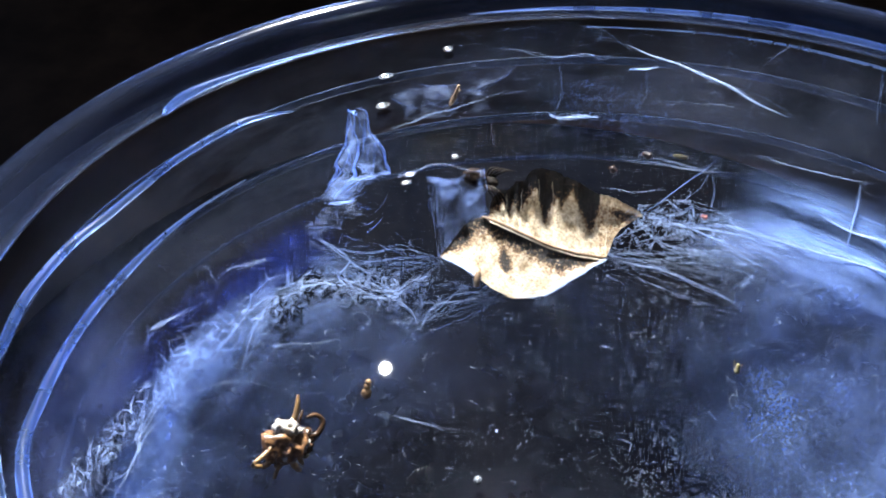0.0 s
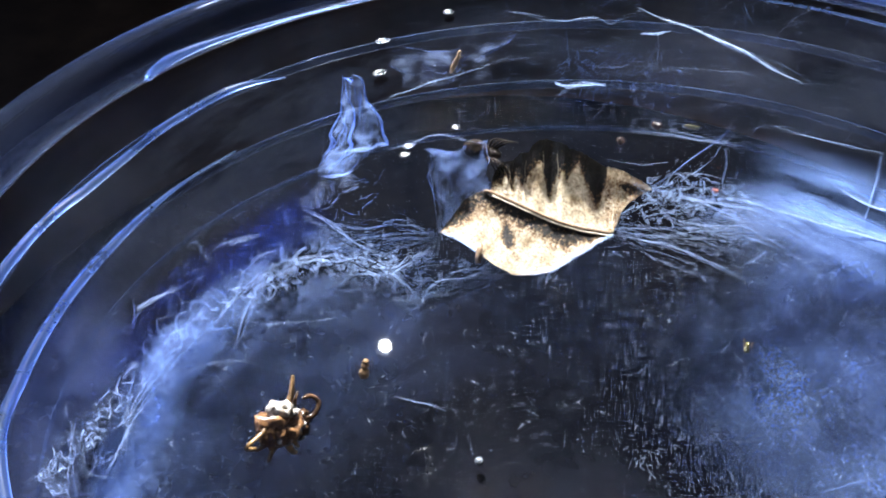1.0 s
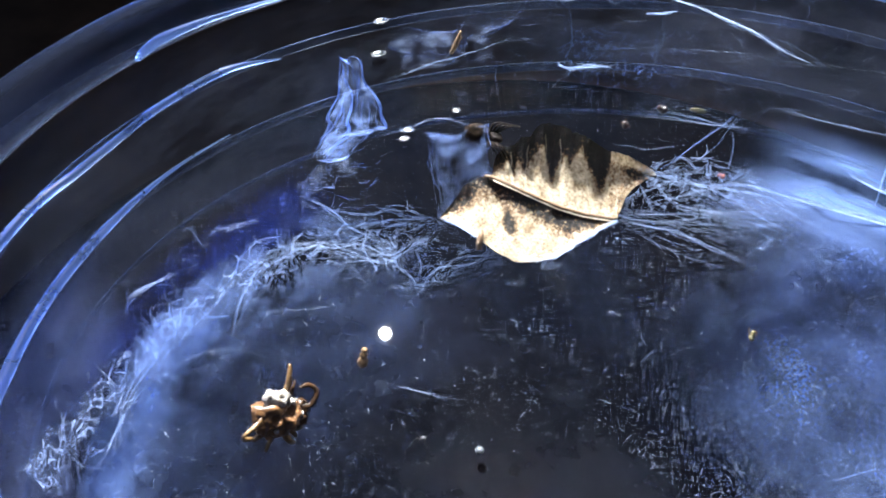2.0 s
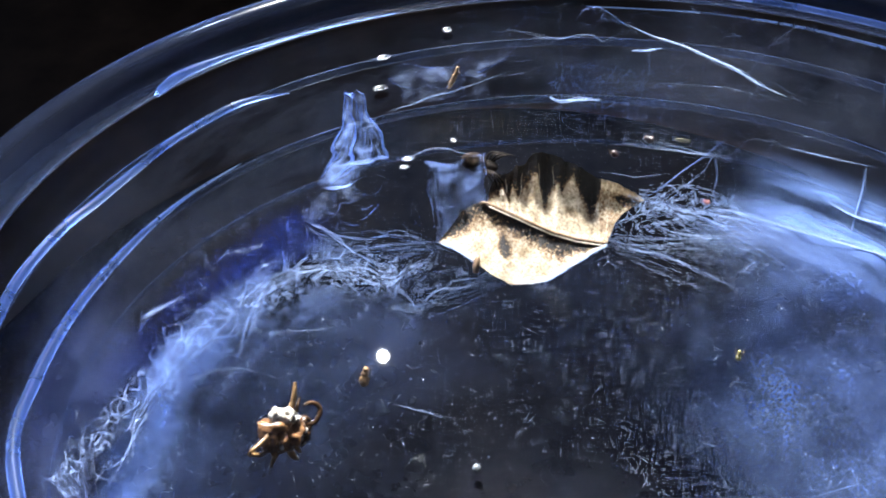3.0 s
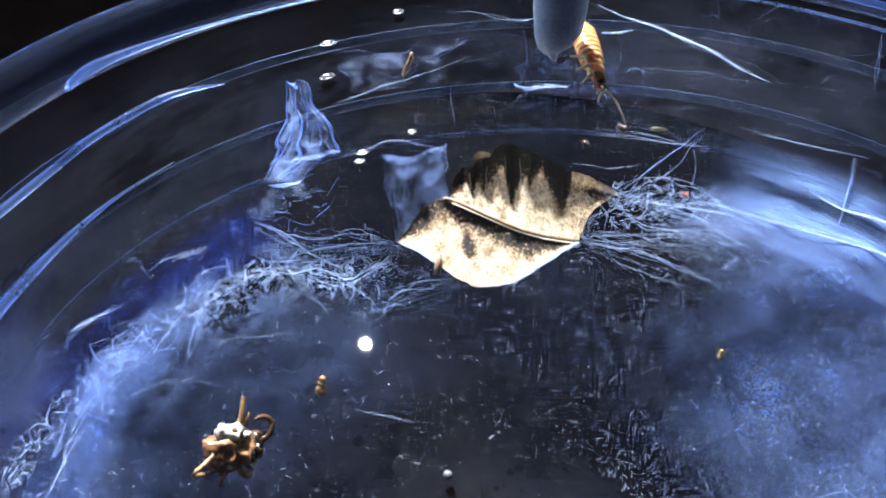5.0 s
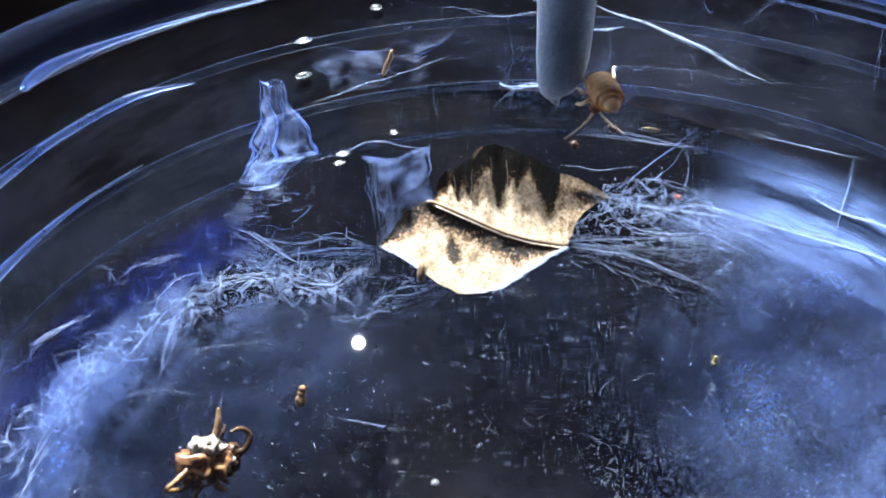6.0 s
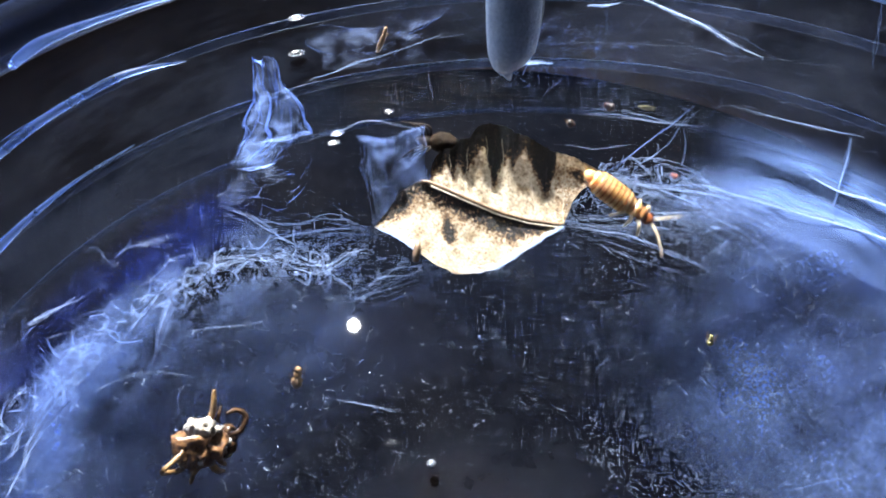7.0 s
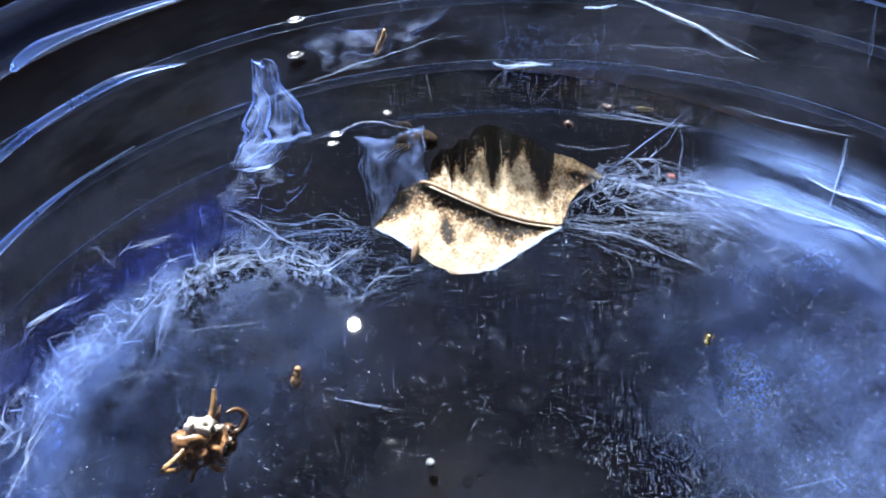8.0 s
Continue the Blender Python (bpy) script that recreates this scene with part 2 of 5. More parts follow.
def blob(bm, centre, radii, m=None, seg=16, rings=10, rough=0.0, seed=0.0):
    """An ellipsoid with an uneven skin."""
    got = bmesh.ops.create_uvsphere(bm, u_segments=seg, v_segments=rings, radius=1.0)["verts"]
    m = m or Matrix.Identity(4)
    for v in got:
        k = 1 + rough * noise.noise(v.co * 2.3 + Vector((seed, seed * 2, 0))) if rough else 1
        v.co = m @ (Vector(centre) + Vector((v.co.x * radii[0] * k, v.co.y * radii[1] * k, v.co.z * radii[2] * k)))
    return got


def limb(bm, pts, radii, sides=7):
    """A tapered round limb along a line of places."""
    pts = [Vector(p) for p in pts]
    rings = []
    for i, p in enumerate(pts):
        d = (pts[min(i + 1, len(pts) - 1)] - pts[max(i - 1, 0)]).normalized()
        u = d.cross(Vector((0.31, 0.77, 0.55))).normalized()
        w = d.cross(u)
        rings.append([bm.verts.new(p + (u * math.cos(6.2832 * k / sides) + w * math.sin(6.2832 * k / sides)) * radii[i]) for k in range(sides)])
    for a, b in zip(rings, rings[1:]):
        for k in range(sides):
            bm.faces.new((a[k], a[(k + 1) % sides], b[(k + 1) % sides], b[k]))
    bm.faces.new(rings[0][::-1])
    bm.faces.new(rings[-1])


def curve_through(pts, n):
    """A smooth line of n places through a few."""
    pts = [Vector(p) for p in pts]
    if len(pts) == 2:
        return [pts[0].lerp(pts[1], i / (n - 1)) for i in range(n)]
    out = []
    for i in range(n):
        x = i / (n - 1) * (len(pts) - 1)
        k = min(int(x), len(pts) - 2)
        f = x - k
        p0, p1, p2, p3 = pts[max(k - 1, 0)], pts[k], pts[k + 1], pts[min(k + 2, len(pts) - 1)]
        out.append(0.5 * (2 * p1 + (p2 - p0) * f + (2 * p0 - 5 * p1 + 4 * p2 - p3) * f * f + (3 * p1 - p0 - 3 * p2 + p3) * f ** 3))
    return out


def along(knots, x):
    """A smooth value between knots (x, value)."""
    for (x0, v0), (x1, v1) in zip(knots, knots[1:]):
        if x <= x1:
            f = (x - x0) / (x1 - x0)
            return v0 + (v1 - v0) * f
    return knots[-1][1]


class Threads:
    """Many fine three-sided threads, gathered into one mesh."""

    def __init__(self):
        self.v, self.f = [], []

    def add(self, pts, r, taper=True):
        base, n = len(self.v), len(pts)
        for i, p in enumerate(pts):
            d = (pts[min(i + 1, n - 1)] - pts[max(i - 1, 0)])
            d = d.normalized() if d.length > 1e-9 else Vector((0, 0, 1))
            u = d.cross(Vector((0.3, 0.5, 0.81))).normalized()
            w = d.cross(u)
            k = r * (1.0 if not taper else 0.12 + 0.88 * math.sin(math.pi * (i + 0.3) / (n - 0.4)))
            for a in (0.0, 2.094, 4.189):
                self.v.append(p + (u * math.cos(a) + w * math.sin(a)) * k)
        for i in range(n - 1):
            for k in range(3):
                a, b = base + 3 * i + k, base + 3 * i + (k + 1) % 3
                self.f.append((a, b, b + 3, a + 3))

    def wild(self, pts, r, n=8, jitter=0.0003, rng=random):
        """A thread through places with a wandering course."""
        o = Vector((rng.uniform(-50, 50), rng.uniform(-50, 50), rng.uniform(-50, 50)))
        line = curve_through(pts, n)
        out = []
        for i, p in enumerate(line):
            k = math.sin(math.pi * i / (n - 1)) ** 0.5 if 0 < i < n - 1 else 0.15
            out.append(p + noise.noise_vector(p * 420 + o) * jitter * k)
        self.add(out, r)

    def speck(self, p, r, rng=random):
        base = len(self.v)
        q = Euler((rng.uniform(0, 6), rng.uniform(0, 6), rng.uniform(0, 6))).to_matrix()
        for c in ((1, 1, 1), (-1, -1, 1), (-1, 1, -1), (1, -1, -1)):
            self.v.append(p + q @ Vector((c[0] * r, c[1] * r * rng.uniform(0.4, 1), c[2] * r * 0.6)))
        self.f += [(base, base + 1, base + 2), (base, base + 3, base + 1), (base, base + 2, base + 3), (base + 1, base + 3, base + 2)]

    def build(self, name, material, label, category="spider web"):
        return tagged(mesh_of(name, self.v, self.f, material, None, False), label, category, kind="stuff")


def thing(name, label, category, m=None, group=""):
    e = new(name)
    if m is not None:
        e.matrix_world = m
    e.empty_display_size = 0.005
    return tagged(e, label, category, group)


# ---- room and table ----
def box(bm, lo, hi, flip=False):
    vs = [bm.verts.new((x, y, z)) for x in (lo[0], hi[0]) for y in (lo[1], hi[1]) for z in (lo[2], hi[2])]
    for f in ((0, 1, 3, 2), (4, 6, 7, 5), (0, 4, 5, 1), (2, 3, 7, 6), (0, 2, 6, 4), (1, 5, 7, 3)):
        bm.faces.new([vs[i] for i in (f[::-1] if flip else f)])
    bmesh.ops.recalc_face_normals(bm, faces=bm.faces[:])


def slab(name, lo, hi, material, label, bevel=0.0, parent=None):
    bm = bmesh.new()
    box(bm, lo, hi)
    if bevel:
        bmesh.ops.bevel(bm, geom=bm.edges[:], offset=bevel, segments=3, affect="EDGES")
    return part(name, bm, material, parent, label, False)


TABLE_Z = -0.0027
table = thing("table", "dark brown wooden table standing in shadow", "table")
slab("table_top", (-0.7, -0.5, TABLE_Z - 0.03), (0.7, 0.7, TABLE_Z), M_TABLE, "", 0.003, table)
for x, y in ((-0.64, -0.44), (0.64, -0.44), (-0.64, 0.64), (0.64, 0.64)):
    slab("leg", (x - 0.03, y - 0.03, -0.75), (x + 0.03, y + 0.03, TABLE_Z - 0.03), M_TABLE, "", 0.004, table)
# Dark disc added under the dish: darkens the ground and mirrors the lamp.
bm = bmesh.new()
got = bmesh.ops.create_cone(bm, cap_ends=True, segments=128, radius1=0.1, radius2=0.0994, depth=-0.0017 - TABLE_Z)["verts"]
bmesh.ops.translate(bm, verts=got, vec=(0.014, 0.032, (TABLE_Z - 0.0017) / 2))
tagged(part("ground_disc", bm, M_DISC, None, "glossy dark navy disc added under the dish", False), category="mat")
for nm, lo, hi in (("wall_north", (-2.1, 2.0, -0.75), (2.1, 2.1, 1.75)), ("wall_south", (-2.1, -2.1, -0.75), (2.1, -2.0, 1.75)),
                   ("wall_west", (-2.1, -2.0, -0.75), (-2.0, 2.0, 1.75)), ("wall_east", (2.0, -2.0, -0.75), (2.1, 2.0, 1.75)),
                   ("floor", (-2.1, -2.1, -0.85), (2.1, 2.1, -0.75)), ("ceiling", (-2.1, -2.1, 1.75), (2.1, 2.1, 1.85))):
    tagged(slab(nm, lo, hi, M_ROOM, "plain dark " + nm.split("_")[0] + " of an unlit room"), category=nm.split("_")[0], kind="structure")


# ---- the clear dish ----
def ring_mesh(name, profile, material, parent, label="", seg=224):
    """A closed profile of (half width, height) turned round the oval dish."""
    verts, faces, n = [], [], len(profile)
    for i in range(seg):
        c, s = math.cos(2 * math.pi * i / seg), math.sin(2 * math.pi * i / seg)
        for r, z in profile:
            verts.append((CX + ASPECT * r * c, CY + r * s, z))
    for i in range(seg):
        j = (i + 1) % seg
        for k in range(n):
            a, b, c_, d = i * n + k, j * n + k, j * n + (k + 1) % n, i * n + (k + 1) % n
            faces.append((a, b, c_, d))
    ob = mesh_of(name, verts, faces, material, parent)
    if label:
        ob["label"] = label
    return ob


# Ridges shaped as the highlights of rings and rim, their blue in the tint.
RIDGES = [
    ("tapered ridge shaped as a soft highlight", -0.0001, [(127.6, 60.6, 0.03), (132.1, 61.4, 0.22), (136.2, 61.7, 0.34), (144.2, 61.4, 0.34), (150.1, 60.9, 0.34), (157.3, 60.8, 0.38), (164.2, 61.4, 0.4), (172.7, 61.8, 0.4), (179.4, 61.6, 0.4), (187, 61.3, 0.4), (215, 61.3, 0.3)]),
    ("tapered ridge shaped as a soft highlight", -0.0002, [(136.5, 54.5, 0.03), (143.4, 54.3, 0.12), (149.5, 54.0, 0.24), (156.4, 53.6, 0.36), (168.1, 53.5, 0.45), (180.0, 53.8, 0.5), (191.2, 54.2, 0.5), (215, 54.2, 0.5)]),
    ("blunt ridge shaped as a highlight under the rim", -0.0002, [(144.6, 66.6, 0.30), (143.6, 67.0, 0.50), (140.7, 67.4, 0.42), (133.7, 67.2, 0.22), (120.8, 66.7, 0.08), (113, 66.6, 0.03)]),
    ("fine ridge added as a bright streak under the rim", -0.0002, [(104, 67.6, 0.03), (92, 67.6, 0.14), (76, 67.6, 0.26), (60, 67.6, 0.30), (44, 67.6, 0.30), (20, 67.6, 0.3)]),
    ("fine ridge added as a bright streak under the rim", -0.0002, [(90, 65.4, 0.02), (74, 65.4, 0.07), (60, 65.4, 0.12), (44, 65.2, 0.14), (20, 65, 0.12)]),
]


def build_dish():
    dish = thing("plastic_dish", "clear oval plastic dish with rolled rim and moulded rings", "dish", pose(0, 0, 0))
    inner = [(0.0001, 0.0)] + [(R0 * 0.45 * k / 6, 0.0) for k in range(1, 6)]
    inner += [(radius_at(BEND * (k / 22) ** 1.6), BEND * (k / 22) ** 1.6) for k in range(0, 23)]
    inner += [(R0 + 0.0001 * k, BEND + 0.0034 * k) for k in range(1, 10)]
    T = 0.0013
    outer = []
    for i, (r, z) in enumerate(inner):
        a, b = inner[max(i - 1, 0)], inner[min(i + 1, len(inner) - 1)]
        d = Vector((b[0] - a[0], b[1] - a[1])).normalized()
        outer.append((max(r + d.y * T, 0.0001), z - d.x * T))
    bowl = ring_mesh("bowl", outer + inner[::-1], M_PLASTIC, dish)
    top = inner[-1][1]
    rim = [(R0 + 0.0012 + 0.0017 * math.cos(a), top + 0.0014 + 0.0021 * math.sin(a)) for a in [2 * math.pi * k / 16 for k in range(16)]]
    rims = [ring_mesh("rim", rim, M_RIM, dish, "thick rolled clear rim")]
    for z, w, out in ((0.0612, 0.00050, 0.00014), (0.0536, 0.00055, 0.00012), (0.0472, 0.00030, 0.00005)):
        prof = [(R0 + 0.0002 + out * math.cos(a) , z + w * math.sin(a)) for a in [2 * math.pi * k / 10 for k in range(10)]]
        rims.append(ring_mesh("moulded_ring", prof, M_MOULD, dish))
    for lab, inset, pts in RIDGES:
        line = curve_through([surf(a, z / 1000, inset) for a, z, _ in pts], 70)
        wide = [along([(i / (len(pts) - 1), p[2]) for i, p in enumerate(pts)], k / 69) for k in range(70)]
        bm = bmesh.new()
        limb(bm, line, [w * 0.001 for w in wide], 12)
        rims.append(part("highlight_ridge", bm, M_RIDGE, dish, lab))
    for o in [bowl] + rims:
        o.visible_shadow = False
    return dish


build_dish()


# ---- silk ----
def gauze_patch(name, a0, a1, z0, z1, inset, material, label, na=90, nz=30, lift=0.0):
    verts, faces = [], []
    for i in range(na + 1):
        for k in range(nz + 1):
            a, z = a0 + (a1 - a0) * i / na, z0 + (z1 - z0) * k / nz
            p = surf(a, z, inset)
            p = surf(a, z, inset * (1 + 0.5 * noise.noise(p * 300)))
            verts.append(p.lerp(OVER, lift * (1 + 0.12 * noise.noise(p * 160))) if lift else p)
    for i in range(na):
        for k in range(nz):
            j = i * (nz + 1) + k
            faces.append((j, j + nz + 1, j + nz + 2, j + 1))
    ob = mesh_of(name, verts, faces, material)
    lay = ob.data.color_attributes.new("cover", "FLOAT_COLOR", "POINT")

    def soft(x):
        x = min(max(x, 0.0), 1.0)
        return x * x * (3 - 2 * x)

    for i in range(na + 1):
        for k in range(nz + 1):
            u, v = i / na, k / nz
            d = soft(min(u, 1 - u) / 0.22) * soft(min(v, 1 - v) / 0.35)
            lay.data[i * (nz + 1) + k].color = (d, d, d, 1)
    return tagged(ob, label, "spider web", kind="stuff")


gauze_patch("blue_glow", 122, 180, 0.0355, 0.0470, 0.0007, M_BLUE, "deep blue sheen drawn as thin film on the dish side", 120, 16)
gauze_patch("haze_gauze", -60, 72, 0.0020, 0.0440, 0.0003, M_HAZE, "pale cloudy silk haze over the dish bottom", 120, 30)
# Second haze film, added only to brighten the side.
gauze_patch("side_haze", 2, 58, 0.0190, 0.0440, 0.0004, M_HAZE, "cloudy haze film added to brighten the low dish side", 80, 24)
gauze_patch("wall_gauze", -20, 196, 0.0430, 0.0680, 0.0006, M_WALL_GAUZE, "thin bluish silk gauze clinging to the dish wall")
gauze_patch("upper_gauze", 20, 84, 0.0490, 0.0690, 0.0005, M_UPPER, "greyish blue silk film high on the dish wall", 90, 20)
gauze_patch("left_haze", 140, 236, 0.0380, 0.0690, 0.0008, M_LEFT, "greyish haze drawn as film on the curved dish side", 120, 20)
gauze_patch("lilac_haze", 158, 246, 0.0360, 0.0600, 0.0008, M_LILAC, "lilac blue haze drawn as film low on the curved dish side", 120, 20)
gauze_patch("painted_sheen", -6, 66, 0.0365, 0.0510, 0.0009, M_SHEEN, "streaky bright sheen painted as film on the dish side", 120, 16)
gauze_patch("band_gauze", 114, 240, 0.0265, 0.0405, 0.0009, M_BAND, "cloudy bluish silk gauze along the foot of the wall", 160, 16, 0.07)
gauze_patch("foot_silk_glow", 136, 244, 0.0300, 0.0412, 0.0010, M_FOOT, "bluish silk gauze with painted glow along the foot of the wall", 120, 16, 0.075)
gauze_patch("silk_hammock", 106, 206, 0.0060, 0.0345, 0.0006, M_HAMMOCK, "sheer dusty silk sheet slung low across the dish", 150, 40, 0.115)
gauze_patch("fan_gauze", 0, 74, 0.0325, 0.0450, 0.0009, M_FAN, "cloudy bluish silk gauze spread beside the leaf", 120, 16)
gauze_patch("bowl_gauze", 5, 196, 0.0012, 0.0362, 0.0002, M_BOWL_GAUZE, "dusty bluish silk gauze over the dish bottom")

STRANDS = [
    (.06, [(99.9, 62.6), (98.9, 63.4), (95.9, 62.8), (92.6, 62.1), (90.8, 62.4), (88.3, 62.5), (86.7, 61.8), (85.1, 62.7), (82.7, 63.3)]),
    (.03, [(92.6, 62.1), (91.7, 59.9), (91.5, 56.9), (92.3, 54.5)]),
    (.03, [(88.2, 62.3), (86.8, 60.7), (84.5, 59.9), (82.3, 60.1)]),
    (.02, [(91.0, 63.8), (89.8, 65.4), (87.8, 65.6), (84.6, 63.9), (81.2, 61.7)]),
    (.09, [(92.5, 54.6), (91.0, 54.0), (88.0, 54.2), (85.6, 54.1)]),
    (.07, [(90.4, 54.0), (91.8, 52.7), (93.2, 51.3)]),
    (.03, [(88.0, 54.2), (85.6, 54.1), (82.6, 54.7), (82.1, 56.0)]),
    (.07, [(82.7, 60.9), (81.1, 61.0), (79.4, 61.4)]),
    (.03, [(80.7, 61.1), (80.2, 58.0), (80.3, 54.5)]),
    (.03, [(68.2, 49.0), (67.5, 46.4), (66.0, 43.7)]),
    (.045, [(81.7, 48.6), (76.5, 48.6), (72.3, 48.2), (68.1, 48.3)]),
    (.03, [(83.5, 43.0), (78.3, 42.7), (73.2, 44.0)]),
    (.03, [(68.1, 48.3), (63.5, 51.7), (56.9, 52.1), (45.8, 53.3)]),
    (.05, [(48.6, 52.2), (47.4, 48.7), (46.4, 45.2), (45.2, 41.3)]),
    (.05, [(53.5, 66.2), (52.2, 63.2), (50.7, 59.6)]),
    (.10, [(54.1, 40.3), (47.4, 41.3), (43.3, 42.2), (39.1, 42.4)]),
    (.08, [(49.1, 45.8), (46.2, 45.6), (41.6, 46.5)]),
    (.06, [(161.0, 33.2), (155.7, 31.3), (151.3, 28.8), (147.0, 24.7)]),
    (.05, [(145.6, 32.6), (142.9, 30.1), (135.2, 26.8), (130.9, 25.6)]),
    (.05, [(150.6, 30.0), (146.4, 31.3), (143.4, 33.0), (143.3, 35.3)]),
    (.025, [(134.6, 13.9), (127.2, 11.1), (120.1, 7.8), (109.9, 5.2)]),
    (.03, [(111.1, 16.2), (112.6, 12.0), (114.5, 8.2)]),
    (.045, [(41.1, 19.7), (39.4, 19.5), (37.6, 21.2), (36.7, 22.4)]),
    (.03, [(73.8, 19.2), (70.8, 15.9), (66.9, 12.2)]),
    (.045, [(66.8, 11.2), (65.9, 12.4), (65.2, 13.8)]),
    (.03, [(135.0, 11.3), (141.2, 7.6), (149.3, 5.2)]),
    (.03, [(153.6, 16.3), (153.6, 14.5), (159.5, 13.0)]),
    (.025, [(92.3, 23.0), (91.3, 24.3), (90.1, 25.9)]),
    (.05, [(142.4, 43.5), (139.8, 42.9), (136.6, 42.1)]),
    (.08, [(160.2, 45.7), (157.1, 44.6), (152.6, 43.7)]),
    (.05, [(147.5, 44.6), (146.4, 45.8), (147.8, 47.7)]),
    (.05, [(128.4, 42.0), (125.0, 38.3), (123.3, 34.7)]),
    (.04, [(135.3, 36.3), (130.0, 34.9), (125.7, 32.9)]),
    (.02, [(79.0, 67.9), (75.1, 65.0), (72.7, 63.9)]),
    (.035, [(90.1, 56.6), (83.3, 56.7), (72.0, 57.5), (63.7, 57.7), (55.8, 58.7), (50.8, 59.0)]),
    (.05, [(81.0, 47.7), (75.3, 47.8), (70.3, 47.8), (66.6, 48.1)]),
    (.045, [(67.1, 49.7), (63.3, 51.5), (57.4, 51.5), (52.3, 51.9), (47.2, 52.6)]),
    (.05, [(72.8, 39.8), (69.5, 44.1), (68.1, 48.0), (66.9, 50.0)]),
    (.06, [(67.8, 47.2), (66.6, 44.2), (66.4, 41.8)]),
    (.03, [(70.2, 60.3), (65.9, 59.7), (62.8, 58.9), (59.5, 57.6)]),
    (.03, [(71.9, 65.2), (69.9, 63.3), (67.0, 61.0)]),
    (.03, [(105.1, 51.8), (105.2, 50.2), (105.0, 48.5)]),
    (.03, [(104.3, 53.3), (104.6, 50.8), (104.2, 48.4)]),
    (.03, [(100.5, 54.8), (100.4, 52.3), (99.9, 49.9)]),
    (.05, [(115.0, 55.2), (110.4, 55.8), (106.6, 56.2), (101.5, 57.3), (98.3, 58.3)]),
    (.06, [(115.9, 47.7), (111.8, 48.0), (108.2, 48.5), (104.2, 47.1), (100.9, 45.6)]),
    (.06, [(41.7, 19.0), (40.6, 18.6), (39.4, 19.4), (38.1, 20.7), (36.7, 21.7)]),
    (.05, [(126.7, 10.5), (120.6, 8.0), (116.2, 6.1)]),
    (.05, [(14.3, 11.9), (13.0, 15.4), (11.5, 18.2)]),
    (.06, [(160.0, 45.5), (158.4, 45.1), (155.2, 44.1), (151.5, 42.7)]),
    (.05, [(146.8, 47.2), (146.5, 44.9), (146.1, 43.7), (145.1, 43.5)]),
    (.05, [(144.1, 44.6), (140.8, 43.7), (136.9, 42.6)]),
]


def build_strands():
    rng = random.Random(11)
    t = Threads()
    for r, pts in STRANDS:
        line = [surf(a, z / 1000, 0.0006) for a, z in pts]
        for k in range(1 + int(r * 26)):
            off = Vector((rng.gauss(0, 1), rng.gauss(0, 1), rng.gauss(0, 1))) * (0.00003 + r * 0.0008)
            i0 = 0 if rng.random() < 0.6 else rng.randrange(0, max(1, len(line) // 2))
            i1 = len(line) if rng.random() < 0.6 else rng.randrange(i0 + 2, len(line) + 1)
            t.wild([p + off * rng.uniform(0.1, 1.3) for p in line[i0:i1]], (0.014 + r) * rng.uniform(0.00008, 0.00024), 6 * (i1 - i0), 0.00028, rng)
    return t.build("silk_strands", M_SILK_WHITE, "separate white silk strands stretched over the dish wall")


build_strands()

CORDS = [
    ("thick white silk cord high on the dish wall", [(83.9, 63.9, 0.02), (80.8, 62.8, 0.08), (77.0, 62.0, 0.12), (73.9, 61.1, 0.18), (69.9, 60.1, 0.16), (65.7, 58.6, 0.10), (62.1, 57.9, 0.03)]),
    ("bright silk cord running along the dish side", [(66.0, 39.8, 0.01), (62.0, 40.1, 0.03), (53.2, 40.2, 0.06), (49.0, 40.7, 0.09), (45.2, 41.3, 0.16), (39.1, 42.4, 0.24), (33.0, 43.2, 0.18)]),
    ("bright silk cord running along the dish side", [(51.0, 46.1, 0.02), (49.1, 45.8, 0.08), (46.2, 45.6, 0.16), (41.6, 46.3, 0.16), (35.0, 47.0, 0.12)]),
    ("white silk streak crossing the bright cords", [(48.6, 52.2, 0.02), (47.9, 50.4, 0.035), (47.4, 48.7, 0.07), (46.9, 46.9, 0.12), (46.4, 45.2, 0.04), (45.2, 41.3, 0.09), (45.0, 40.6, 0.02)]),
    ("short white silk tuft on the dish wall", [(92.5, 54.6, 0.10), (92.2, 54.3, 0.09), (91.0, 54.1, 0.04), (88.0, 54.2, 0.02), (85.6, 54.1, 0.01)]),
    ("short white silk tuft on the dish wall", [(82.9, 60.9, 0.06), (81.1, 61.0, 0.08), (79.4, 61.4, 0.03)]),
]


def build_cords():
    """Threads matted together into thick, uneven cords."""
    for lab, pts in CORDS:
        line = curve_through([surf(a, z / 1000, 0.0007) for a, z, _ in pts], 60)
        rad = [along([(i / (len(pts) - 1), p[2]) for i, p in enumerate(pts)], k / 59) * 0.00056 * (1 + 0.9 * noise.noise(Vector((k * 0.5, len(pts), pts[0][0])))) for k in range(60)]
        cord = thing("silk_streak", lab, "spider web")
        bm = bmesh.new()
        limb(bm, line, rad, 7)
        part("matted_core", bm, M_CORD if "tuft" not in lab else M_SILK_WHITE, cord)
        rng = random.Random(int(pts[0][0]))
        t = Threads()
        for k in range(10):
            i = rng.randrange(0, 40)
            j = min(59, i + rng.randrange(8, 24))
            off = Vector((rng.gauss(0, 1), rng.gauss(0, 1), rng.gauss(0, 1))) * 0.00012
            t.wild([p + off for p in line[i:j:3]], rng.uniform(0.005, 0.012) * 0.001, 14, 0.0002, rng)
        mesh_of("loose_threads", t.v, t.f, M_SILK_WHITE, cord, False)


build_cords()


